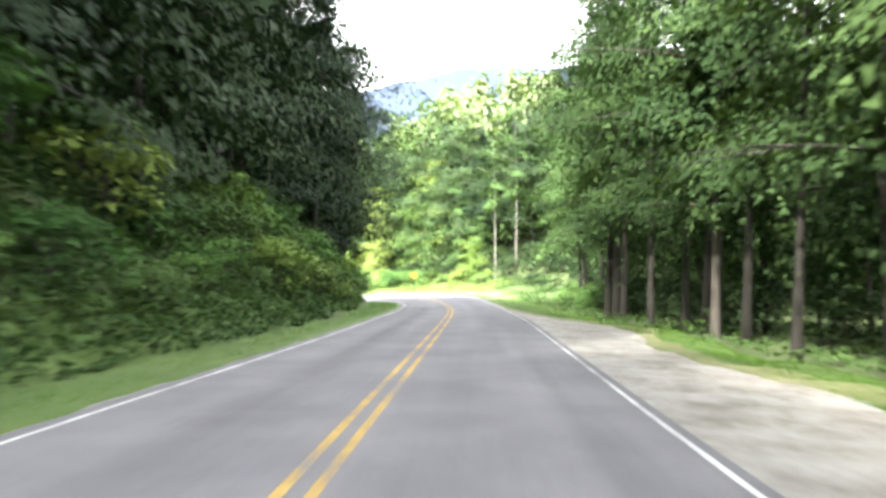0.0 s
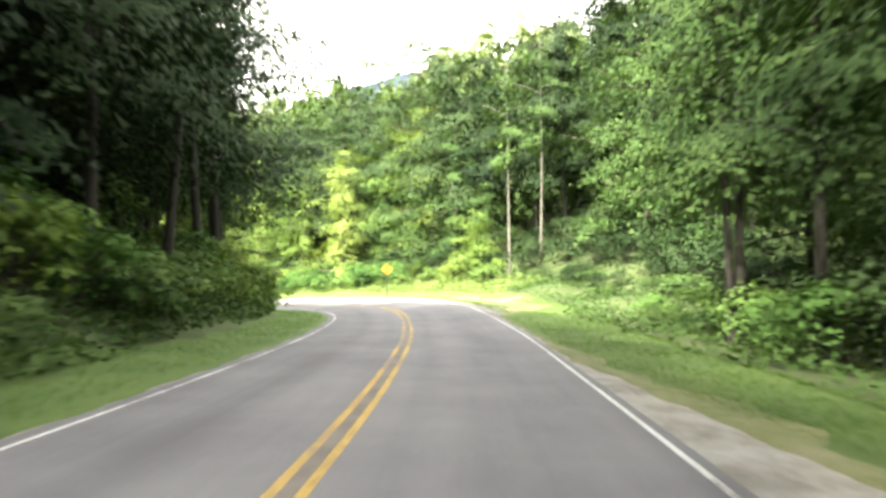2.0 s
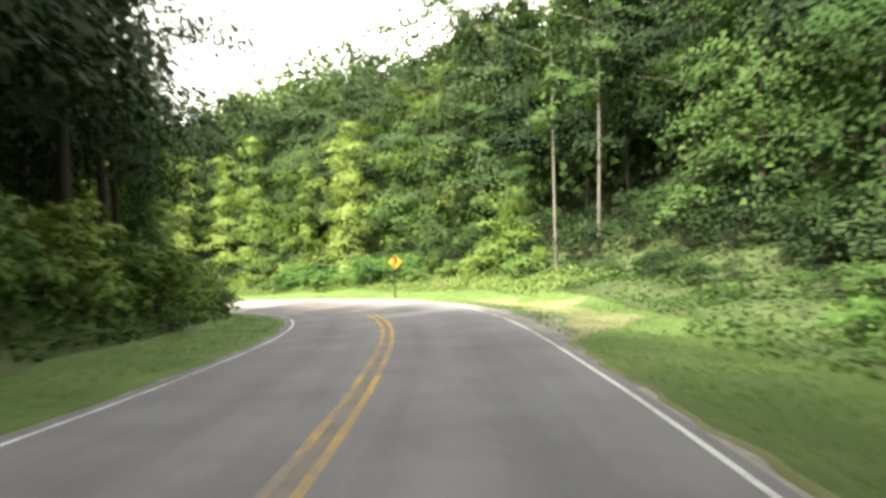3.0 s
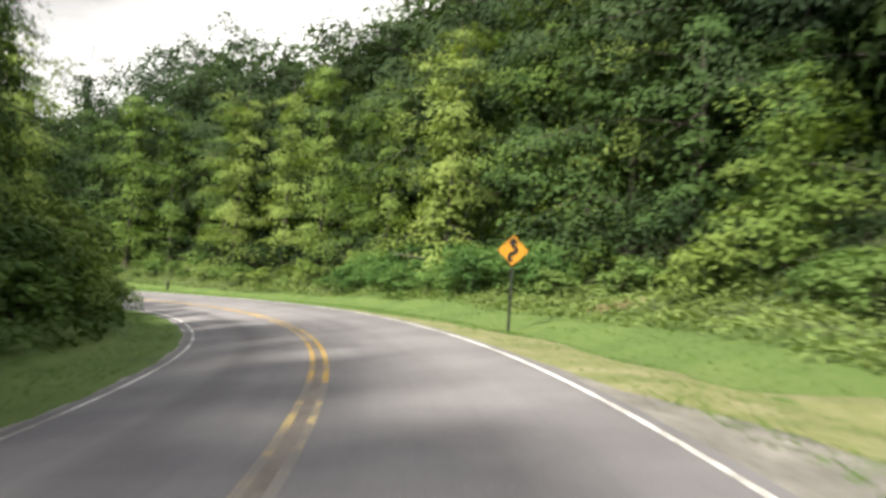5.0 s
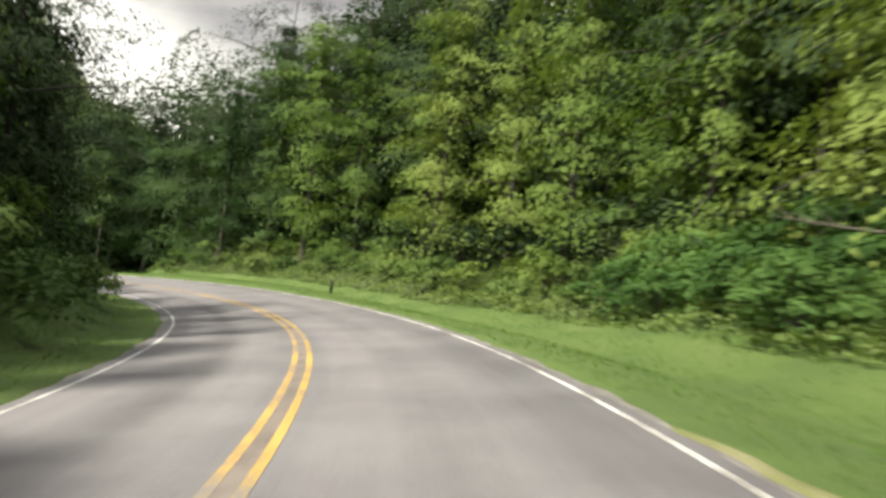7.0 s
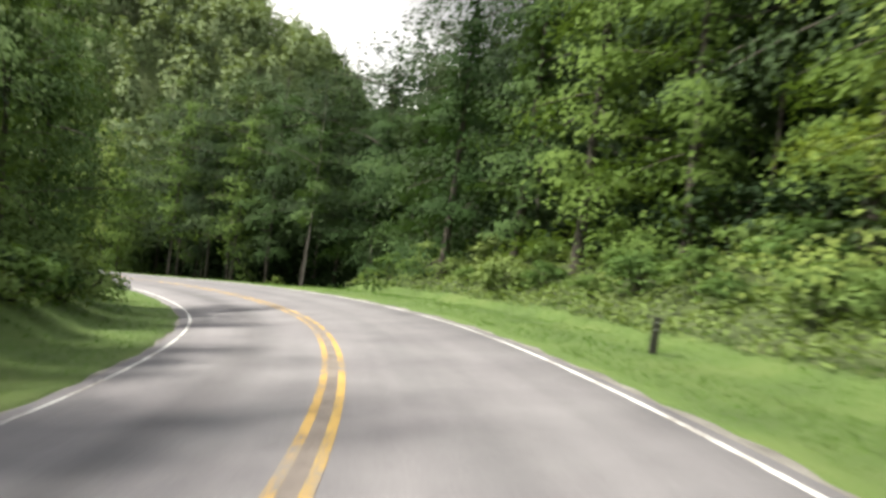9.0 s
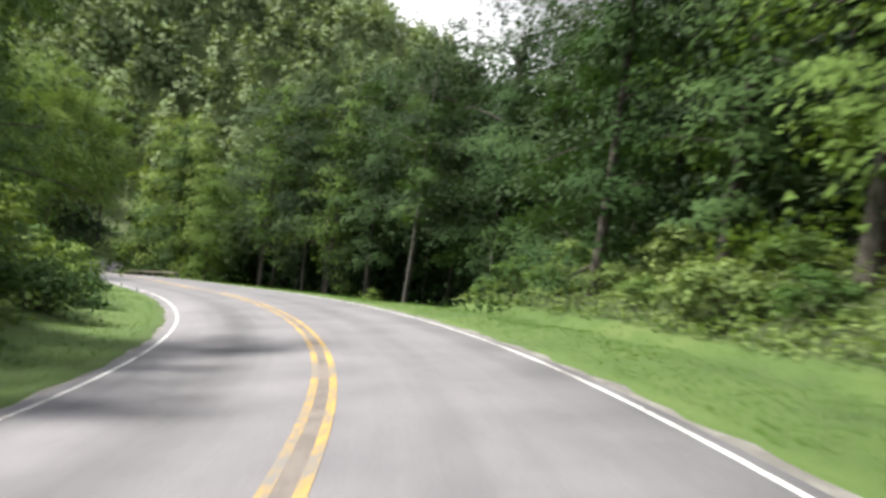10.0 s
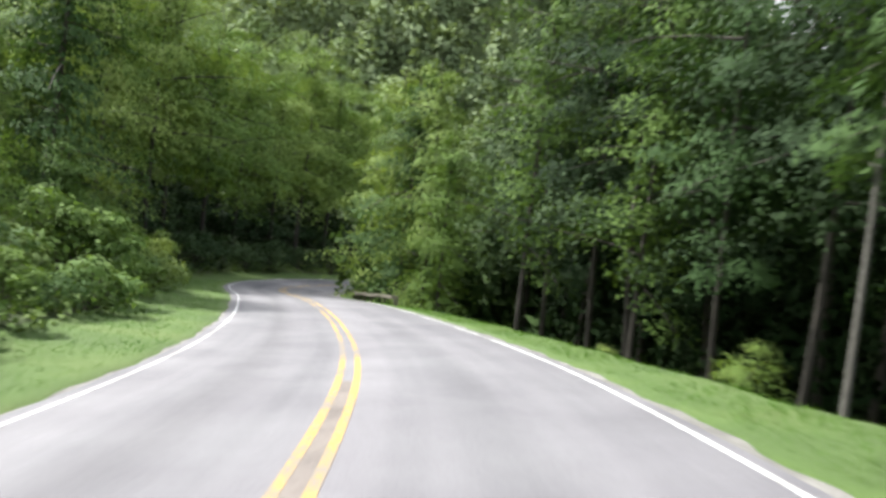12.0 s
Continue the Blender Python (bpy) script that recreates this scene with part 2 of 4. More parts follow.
# ---------------------------------------------------------------- the road's line
# centre line of the road: x, y, z, cross slope (rising to the right)
BEND = [
    (-2.58, -29.91, 0.38, 0.004),
    (-2.06, -17.92, 0.22, -0.002),
    (-1.50, -4.93, 0.05, -0.009),
    (-0.98, 7.06, -0.12, -0.018),
    (-0.38, 20.05, -0.28, -0.010),
    (0.15, 32.01, -0.40, -0.008),
    (0.46, 43.96, -0.58, -0.012),
    (0.19, 56.87, -0.67, 0.024),
    (-0.98, 68.66, -0.70, 0.072),
    (-3.95, 81.11, -0.91, 0.105),
    (-8.91, 92.82, -1.26, 0.116),
    (-15.27, 102.64, -1.61, 0.118),
    (-23.84, 112.02, -2.06, 0.112),
    (-34.10, 119.67, -2.58, 0.119),
    (-44.70, 124.89, -3.05, 0.119),
    (-57.13, 128.17, -3.70, 0.119),
    (-69.01, 129.21, -4.36, 0.093),
    (-81.97, 128.43, -5.21, 0.063),
    (-93.81, 126.53, -5.90, 0.017),
    (-105.81, 123.80, -6.76, -0.021),
    (-117.59, 123.24, -7.47, -0.041),
    (-130.09, 126.48, -7.97, -0.053),
    (-140.86, 132.70, -8.44, -0.059),
    (-150.05, 140.95, -8.90, -0.064),
]
C = np.array(BEND)
seg = np.r_[0, np.cumsum(np.hypot(*np.diff(C[:, :2], axis=0).T))]
S = np.arange(0, seg[-1], 1.0)

def spline(s, xs, ys):
    m = np.gradient(ys, xs)
    i = np.clip(np.searchsorted(xs, s) - 1, 0, len(xs) - 2)
    hh = xs[i + 1] - xs[i]
    u = (s - xs[i]) / hh
    return ((1 + 2 * u) * (1 - u) ** 2 * ys[i] + u * (1 - u) ** 2 * hh * m[i] + u * u * (3 - 2 * u) * ys[i + 1] + u * u * (u - 1) * hh * m[i + 1])

LINE = np.stack([spline(S, seg, C[:, k]) for k in range(4)], 1)
TAN = np.gradient(LINE[:, :2], axis=0)
TAN /= np.hypot(TAN[:, 0], TAN[:, 1])[:, None]
ASIDE = np.stack([TAN[:, 1], -TAN[:, 0]], 1)
EDGE_L, EDGE_R = -3.06, 3.43
PAVE_L, PAVE_R = -3.34, 3.66

def smooth(a, b, x):
    u = np.clip((np.asarray(x, float) - a) / (b - a), 0, 1)
    return u * u * (3 - 2 * u)

def wave(x, y, k=1.0):
    """A cheap, smooth unevenness between about -1 and 1."""
    return (np.sin(0.9 * k * x + 1.3 * np.sin(0.7 * k * y)) + np.sin(1.1 * k * y + 1.7 * np.sin(0.6 * k * x + 1.0)) + 0.6 * np.sin(2.3 * k * x + 1.9 * k * y)) / 2.6

def profile(s, d, x, y):
    """Height of the land over the road's centre, away from the pavement."""
    s, d = np.asarray(s, float), np.asarray(d, float)
    r = np.maximum(d - PAVE_R, 0)
    lft = np.maximum(-d + PAVE_L, 0)
    # right: level woods, then a wooded hillside, then a bank, then a ravine
    level = -0.03 * r - 0.05 * np.maximum(r - 8, 0)
    hill = -0.10 * np.minimum(r, 2.6) + 0.26 * np.clip(r - 2.6, 0, 6.4) + 0.48 * np.clip(r - 9, 0, 60)
    bank = 0.02 * np.minimum(r, 3.2) + 0.55 * np.clip(r - 3.2, 0, 3.5) + 0.10 * np.maximum(r - 6.7, 0)
    ravine = -0.05 * np.minimum(r, 2.0) - 0.8 * np.clip(r - 2.0 - 0.9 * smooth(205, 192, s), 0, 10)
    a, b, c = smooth(84, 112, s), smooth(155, 176, s), smooth(190, 198, s)
    right = level * (1 - a) + (hill * (1 - b) + bank * b) * a
    right = right * (1 - c) + ravine * c
    # left: a cut bank, steep at first
    foot = 1.7 + 1.2 * smooth(60, 82, s) * smooth(130, 95, s) + 0.9 * smooth(165, 190, s)
    steep = 0.95 - 0.35 * smooth(70, 100, s) - 0.1 * smooth(170, 200, s)
    rise = steep * np.clip(lft - foot, 0, 5.5) + 0.42 * np.clip(lft - foot - 5.5, 0, 26)
    rise = rise * (1 - 0.35 * smooth(150, 185, s)) + 0.02 * lft
    z = right + rise
    far = np.maximum(r, lft)
    return z + wave(x, y, 0.55) * 0.35 * smooth(2.5, 7, far) + wave(x, y, 1.9) * 0.05 * smooth(0.8, 3, far)

def land(x, y):
    """Station, offset and height of the ground at x, y."""
    x, y = np.atleast_1d(np.asarray(x, float)), np.atleast_1d(np.asarray(y, float))
    i = np.empty(len(x), int)
    for k in range(0, len(x), 4000):
        dd = (x[k:k + 4000, None] - LINE[:, 0]) ** 2 + (y[k:k + 4000, None] - LINE[:, 1]) ** 2
        i[k:k + 4000] = dd.argmin(1)
    d = (x - LINE[i, 0]) * ASIDE[i, 0] + (y - LINE[i, 1]) * ASIDE[i, 1]
    dist = np.hypot(x - LINE[i, 0], y - LINE[i, 1])
    d = np.where(dist > np.abs(d) + 0.8, np.sign(d + 1e-9) * dist, d)
    z = LINE[i, 2] + LINE[i, 3] * np.clip(d, PAVE_L - 0.8, PAVE_R + 1.5) + profile(S[i], d, x, y)
    # the hill over the end of the road, and gentle country beyond
    g = 70 * np.exp(-(((x + 290) / 105) ** 2 + ((y - 165) / 130) ** 2)) + 26 * np.exp(-(((x + 40) / 90) ** 2 + ((y - 215) / 55) ** 2))
    g = g * smooth(25, 90, dist)
    out = smooth(70, 220, dist)
    return S[i], d, z * (1 - out) + (-6.0) * out + g

def at(s, d, lift=0.0):
    s = np.clip(s, 0, S[-1] - 1e-3)
    i = int(s)
    f = s - i
    p = LINE[i] * (1 - f) + LINE[min(i + 1, len(S) - 1)] * f
    a = ASIDE[i] * (1 - f) + ASIDE[min(i + 1, len(S) - 1)] * f
    return Vector((p[0] + a[0] * d, p[1] + a[1] * d, p[2] + p[3] * d + lift))

def spot(s, d):
    """x, y of the plan at station s and offset d."""
    p = at(s, d)
    return p.x, p.y

def mesh_of(name, verts, faces, mat, smooth_faces=False, normals=None):
    me = bpy.data.meshes.new(name)
    v = np.asarray(verts, np.float32)
    f = np.asarray(faces, np.int32)
    me.vertices.add(len(v))
    me.vertices.foreach_set("co", v.ravel())
    me.loops.add(f.size)
    me.loops.foreach_set("vertex_index", f.ravel())
    me.polygons.add(len(f))
    me.polygons.foreach_set("loop_start", np.arange(0, f.size, f.shape[1], dtype=np.int32))
    me.update(calc_edges=True)
    me.materials.append(mat)
    if smooth_faces:
        me.polygons.foreach_set("use_smooth", np.ones(len(f), bool))
    if normals is not None:
        me.normals_split_custom_set_from_vertices(normals)
    return me

def part(name, bm, mat, parent, label=""):
    if isinstance(bm, bmesh.types.BMesh):
        me = bpy.data.meshes.new(name)
        bm.to_mesh(me)
        bm.free()
        me.materials.append(mat)
    else:
        me = bm
    ob = new(name, me)
    ob.parent = parent
    return tagged(ob, label=label)

def ribbon(name, s0, s1, ds, ds_list, height, mat, label="", parent=None, kind="structure"):
    """A strip along the road: ds_list(s) gives the offsets across, height(s, d, x, y) the z."""
    ss = np.arange(s0, s1, ds)
    rows = []
    uv = []
    for s in ss:
        off = np.asarray(ds_list(s), float)
        i = min(int(s), len(S) - 2)
        f = s - i
        p = LINE[i] * (1 - f) + LINE[i + 1] * f
        a = ASIDE[i] * (1 - f) + ASIDE[i + 1] * f
        x, y = p[0] + a[0] * off, p[1] + a[1] * off
        z = height(s, off, x, y, p[2], p[3])
        rows.append(np.stack([x, y, z], 1))
        uv.append(np.stack([off, np.full(len(off), s)], 1))
    k = len(rows[0])
    v, uv = np.concatenate(rows), np.concatenate(uv)
    a = (np.arange(len(ss) - 1)[:, None] * k + np.arange(k - 1)).ravel()
    f = np.stack([a, a + 1, a + k + 1, a + k], 1)
    me = mesh_of(name, v, f, mat, True)
    layer = me.uv_layers.new(name="lane")
    layer.data.foreach_set("uv", uv[f.ravel()].astype(np.float32).ravel())
    ob = new(name, me)
    if parent is not None:
        ob.parent = parent
        return tagged(ob, label=label)
    return tagged(ob, label=label, kind=kind)

# ---------------------------------------------------------------- ground sheet
def grass_width(s):
    return 4.8 + 1.4 * smooth(100, 125, s) - 2.0 * smooth(140, 165, s) - 1.0 * smooth(55, 75, s) * smooth(95, 85, s) - 1.6 * smooth(196, 218, s)

def axis(lo, hi, step):
    near = np.arange(lo, hi + step, step)
    out = [step * 1.5 ** k for k in range(1, 18)]
    grow = np.cumsum(out)
    grow = grow[grow < 3200]
    return np.r_[lo - grow[::-1], near, near[-1] + grow]

gx, gy = axis(-175, 60, 1.5), axis(-45, 185, 1.5)
GX, GY = np.meshgrid(gx, gy)
gs, gd, gz = land(GX.ravel(), GY.ravel())
gz = gz - 0.3 * ((gd > PAVE_L - 2.2) & (gd < PAVE_R + grass_width(gs) - 0.9)) - 0.12 * ((gd > PAVE_L - 4) & (gd < PAVE_R + 7))
nx = len(gx)
a = (np.arange(len(gy) - 1)[:, None] * nx + np.arange(nx - 1)).ravel()
ground = new("ground", mesh_of("ground", np.stack([GX.ravel(), GY.ravel(), gz], 1), np.stack([a, a + 1, a + nx + 1, a + nx], 1), LITTER, True))
tagged(ground, "brown and green forest floor under the trees", "ground", kind="structure")

def verge_z(lift):
    def f(s, d, x, y, z, b):
        return z + b * np.clip(d, PAVE_L - 0.8, PAVE_R + 1.5) + profile(s, d, x, y) + lift
    return f

road = tagged(new("road"), "grey two-lane asphalt road with worn painted lines", "road", kind="structure")
def pavement(s):
    wob = 0.02 * math.sin(2.1 * s) + 0.02 * math.sin(5.3 * s + 1)
    return [PAVE_L - 0.02 + wob, PAVE_L + 0.05, -1.5, 0, 1.7, PAVE_R - 0.05, PAVE_R + wob]

def slab_z(s, d, x, y, z, b):
    q = z + b * d
    q[0] -= 0.05
    q[-1] -= 0.05
    return q

ribbon("asphalt", 0, 284, 0.5, pavement, slab_z, ASPHALT, "grey asphalt with darker wheel tracks", road)
def stripe(name, d, w, mat, label, s0=0, s1=284):
    ribbon(name, s0, s1, 0.5, lambda s: [d - w / 2, d + w / 2], lambda s, o, x, y, z, b: z + b * o + 0.005, mat, label, road)

stripe("edge_line", EDGE_L, 0.075, WHITE, "worn white edge line")
stripe("edge_line", EDGE_R, 0.075, WHITE, "worn white edge line")
for s0, s1, left_paint, right_paint in ((0, 58, YELLOW, YELLOW), (57.5, 107, YELLOW_WORN, YELLOW), (106.5, 115, YELLOW_CRACKED, YELLOW_LOST), (114.5, 150, YELLOW_WORN, YELLOW), (149.5, 284, YELLOW_WORN, YELLOW)):
    stripe("centre_line", -0.125, 0.10, left_paint, "cracked yellow centre line", s0, s1)
    stripe("centre_line", 0.125, 0.10, right_paint, "cracked yellow centre line", s0, s1)
ribbon("centre_joint", 56, 200, 0.5, lambda s: [-0.15 - 0.02 * math.sin(3.1 * s), 0, 0.15 + 0.02 * math.sin(2.3 * s + 1)], lambda s, o, x, y, z, b: z + b * o + 0.0025, JOINT, "pitted brown strip between the centre lines", road)

def gravel_edge(s):
    lay_by = 2.9 * smooth(80, 56, s) + 0.5 * math.sin(0.35 * s) * smooth(80, 60, s)
    second = (1.7 + 0.25 * math.sin(1.1 * s)) * smooth(90, 98, s) * smooth(118, 106, s)
    return PAVE_R + 0.1 + 0.05 * math.sin(1.7 * s) + 0.05 * math.sin(4.1 * s + 2) + float(max(lay_by, second))

def left_gravel(s):
    return PAVE_L - 0.02 - 0.04 * math.sin(1.3 * s) - 0.04 * math.sin(3.7 * s + 1)

def right_gravel(s):
    return np.r_[PAVE_R - 0.15, np.linspace(PAVE_R + 0.02, gravel_edge(s) + 0.1, 8)]

ribbon("gravel_shoulder", 0, 86.5, 0.5, right_gravel, verge_z(-0.025), LAY_BY, "pale grey gravel shoulder widening into a lay-by")
ribbon("gravel_shoulder", 86, 284, 0.5, right_gravel, verge_z(-0.025), GRAVEL, "narrow grey gravel shoulder")
ribbon("gravel_shoulder", 0, 284, 0.5, lambda s: np.linspace(left_gravel(s) - 0.1, PAVE_L + 0.15, 4), verge_z(-0.025), GRAVEL, "narrow grey gravel shoulder")

def grass_right(s):
    w = grass_width(s)
    e = gravel_edge(s)
    return np.r_[e, np.linspace(e + 0.07, max(PAVE_R + w, e + 0.9), 13)]

def tuck(f, side):
    def g(s, d, x, y, z, b):
        q = f(s, d, x, y, z, b)
        q[side] -= 0.35
        q[0 if side else -1] -= 0.07
        return q
    return g

ribbon("grass_verge", 0, 284, 0.5, grass_right, tuck(verge_z(0.0), -1), GRASS, "bright green mown grass verge")
ribbon("grass_verge", 0, 284, 0.5, lambda s: np.r_[np.linspace(PAVE_L - 3.4, left_gravel(s) - 0.07, 9), left_gravel(s)], tuck(verge_z(0.0), 0), GRASS, "bright green mown grass verge")

def dry_strip(s):
    wide = (0.55 + 0.25 * math.sin(0.9 * s) + 0.15 * math.sin(2.7 * s)) * float(smooth(24, 40, s) * smooth(84, 74, s)) + (1.9 + 0.35 * math.sin(0.8 * s) + 0.2 * math.sin(2.2 * s)) * float(smooth(90, 99, s) * smooth(136, 116, s)) + 0.02
    e = gravel_edge(s)
    return np.r_[e - 0.06 - 0.25 * wide, np.linspace(e, e + wide, 6), e + wide + 0.05]

def dry_z(s, d, x, y, z, b):
    q = verge_z(0.012)(s, d, x, y, z, b)
    q[0] -= 0.06
    q[-1] -= 0.04
    return q

ribbon("dry_grass", 26, 136, 0.5, dry_strip, dry_z, DRY_GRASS, "thin yellow dry grass along the gravel's edge")

# ---------------------------------------------------------------- leaves
RNG = np.random.default_rng(7)

def leaves(centres, out, up, length, width, rng, fold=True):
    """Pointed leaves, folded or flat: centres, a direction each, a normal each."""
    n = len(centres)
    out = out - (out * up).sum(1, keepdims=True) * up
    out /= np.linalg.norm(out, axis=1, keepdims=True) + 1e-9
    sidew = np.cross(up, out)
    ln = length * rng.uniform(0.65, 1.25, (n, 1))
    wd = width * rng.uniform(0.7, 1.2, (n, 1))
    if not fold:
        v = np.stack([centres - out * ln * 0.4 + sidew * wd * 0.5, centres - out * ln * 0.4 - sidew * wd * 0.5, centres + out * ln * 0.6], 1).reshape(-1, 3)
        return v, np.arange(n * 3).reshape(-1, 3)
    v = np.stack([centres - out * ln * 0.5, centres + sidew * wd * 0.5 + up * wd * 0.16, centres + out * ln * 0.5, centres - sidew * wd * 0.5 + up * wd * 0.16], 1).reshape(-1, 3)
    b = np.arange(n)[:, None] * 4
    f = np.concatenate([b + [0, 2, 1], b + [0, 3, 2]], 1).reshape(-1, 3)
    return v, f

def unit(a):
    return a / (np.linalg.norm(a, axis=1, keepdims=True) + 1e-9)

def tube(points, radii, sides=6):
    """A tapered, bending tube through points."""
    pts = np.asarray(points, float)
    vs, fs = [], []
    for i, p in enumerate(pts):
        t = pts[min(i + 1, len(pts) - 1)] - pts[max(i - 1, 0)]
        t /= np.linalg.norm(t) + 1e-9
        u = np.cross(t, [0.31, 0.87, 0.2])
        u /= np.linalg.norm(u) + 1e-9
        w = np.cross(t, u)
        for k in range(sides):
            q = 2 * math.pi * k / sides
            vs.append(p + radii[i] * (math.cos(q) * u + math.sin(q) * w))
        if i:
            o = (i - 1) * sides
            for k in range(sides):
                fs.append((o + k, o + (k + 1) % sides, o + sides + (k + 1) % sides, o + sides + k))
    return np.array(vs), np.array(fs)

def merge(items):
    vs, fs, o = [], [], 0
    for v, f in items:
        vs.append(v)
        fs.append(f + o)
        o += len(v)
    return np.concatenate(vs), np.concatenate(fs)

def tree_meshes(seed, high, clear, spread, count, size, bark, leaf, boughs, lean=0.0, thick=0.011, inner=850, column=0.0):
    """One tree's trunk with limbs, and its crown of sprays of leaves along the boughs."""
    rng = np.random.default_rng(seed)
    bend = rng.uniform(-1, 1, 2) * 0.03 * high
    def stem(u):
        return np.array([lean * high * u + bend[0] * math.sin(2.6 * u), bend[1] * math.sin(2.1 * u + 0.6) - bend[1] * math.sin(0.6), high * 0.93 * u])
    us = np.linspace(0, 1, 9)
    r0 = high * thick
    rad = [r0 * (1.35 if u == 0 else 1.0) * (1 - 0.93 * u) + 0.012 for u in us]
    pts = [stem(u) for u in us]
    pts[0] = pts[0] - np.array([0, 0, 0.5])
    wood = [tube(pts, rad, 8)]
    cen, dirs, nrm, soft = [], [], [], []
    boughs = int(boughs * 0.62)
    sprays = 4
    per = max(1, int(count / (boughs * sprays)))
    bites = [(rng.uniform(0, 2 * math.pi), rng.uniform(0.1, 0.9)) for k in range(5)]
    for k in range(boughs):
        u = clear / high + (0.93 - clear / high) * ((k + rng.uniform(0, 1)) / boughs) ** 0.9
        az = 2.39996 * k + rng.uniform(-0.6, 0.6)
        q = (u - clear / high) / (1 - clear / high)
        shape = ((0.62 + 0.62 * q) * (1 - column) + (0.95 + 0.1 * q) * column) * (1 - q ** 5.5) + 0.30
        ln = spread * shape * rng.uniform(0.6, 1.3)
        # hollows in the crown, where boughs are short
        if any(math.cos(az - ba) > 0.6 and abs(q - bq) < 0.09 for ba, bq in bites):
            ln *= 0.5
        el = math.radians(-8 + 50 * q ** 1.8 + rng.uniform(-22, 26))
        way = np.array([math.cos(az) * math.cos(el), math.sin(az) * math.cos(el), math.sin(el)])
        across = np.array([-math.sin(az), math.cos(az), 0])
        root = stem(u * 0.97)
        ws = np.linspace(0, 1, 4)
        line = [root + way * ln * w + np.array([0, 0, -0.14 * ln * w * w + 0.05 * ln * w]) for w in ws]
        if k % 2 == 0 or boughs < 16:
            wood.append(tube(line, [0.012 + 0.011 * ln * (1 - w) for w in ws], 4))
        for j in range(sprays):
            w = 0.40 + 0.64 * (j + rng.uniform(0, 0.8)) / sprays
            c = root + way * ln * w + np.array([0, 0, -0.14 * ln * w * w + 0.05 * ln * w]) + across * rng.normal(0, 0.24) * ln * w + np.array([0, 0, rng.normal(0, 0.07 * ln)])
            wide = (0.42 + 0.16 * ln) * rng.uniform(0.6, 1.35)
            # leaves lie in drooping plates, ragged at the rim
            ang = rng.uniform(0, 2 * math.pi, per)
            rad_ = np.sqrt(rng.uniform(0.02, 1, per)) * (1 + 0.28 * np.sin(5 * ang + 2 * k))
            disc = np.stack([np.cos(ang) * rad_, np.sin(ang) * rad_, 0 * ang], 1)
            off = disc * wide
            fore = off[:, :2] @ way[:2]
            off[:, :2] += np.outer(fore * 0.45, way[:2])
            off[:, 2] = -0.42 * fore - 0.30 * wide * rad_ ** 2 + rng.normal(0, 0.19, per) * wide
            cen.append(c + off)
            soft.append(disc * 0.55 + way * 0.45 + np.array([0, 0, 0.62]) + rng.normal(0, 0.14, (per, 3)))
            dirs.append(unit(way * 0.5 + disc * 0.8 + rng.normal(0, 0.35, (per, 3)) + np.array([0, 0, -0.3])))
            nrm.append(unit(disc * 0.5 + np.array([0, 0, 0.55]) + way * 0.75 + rng.normal(0, 0.28, (per, 3))))
    cen, dirs, nrm = np.concatenate(cen), np.concatenate(dirs), np.concatenate(nrm)
    wv, wf = merge(wood)
    # the shaded inner foliage round the stem
    n = inner
    q = rng.random(n) ** 0.9
    az = rng.uniform(0, 2 * math.pi, n)
    rr = spread * (((0.62 + 0.62 * q) * (1 - column) + (0.95 + 0.1 * q) * column) * (1 - q ** 2.4) + 0.12) * rng.uniform(0.08, 0.66, n)
    u = clear / high + (0.86 - clear / high) * q
    heart = np.stack([stem(k) for k in u]) + np.stack([np.cos(az) * rr, np.sin(az) * rr, rng.normal(0, 0.2, n) - 0.05 * rr], 1)
    face = unit(rng.normal(0, 0.35, (n, 3)) + np.stack([np.cos(az), np.sin(az), 0.4 + 0 * az], 1))
    lv, lf = merge([leaves(cen, dirs, nrm, size, size * 0.72, rng, False),
                    leaves(heart, unit(rng.normal(0, 1, (n, 3))), face, size * 1.9, size * 1.6, rng, False)])
    # neighbouring leaves share the rounding of their spray
    nv = np.repeat(np.concatenate([unit(np.concatenate(soft)), face]), 3, axis=0)
    return mesh_of("trunk", wv, wf, bark, True), mesh_of("crown", lv, lf, leaf, True, nv)

def thing_of(name, pieces, label, category, group):
    top = tagged(new(name), label, category, group)
    for nm, me in pieces:
        part(nm, me, None, top)
    return top

class Kind:
    """A kind of plant: built at its first place, copied to the others."""
    def __init__(self, name, make, label, category, group):
        self.name, self.make, self.label, self.category, self.group, self.first = name, make, label, category, group, None

    def put(self, x, y, z, turn=0.0, scale=1.0, tilt=0.0):
        m = pose(x, y, z, tilt, 0, turn) @ Matrix.Diagonal((scale, scale, scale, 1))
        if self.first is None:
            self.first = thing_of(self.name, self.make(), self.label, self.category, self.group)
            self.first.matrix_basis = pose(x, y, z, tilt, 0, turn)
            return self.first
        return copy_thing(self.first, m)

def tree_kind(label, group, *args, **kw):
    return Kind("tree", lambda: list(zip(("trunk", "crown"), tree_meshes(*args, **kw))), label, "tree", group)

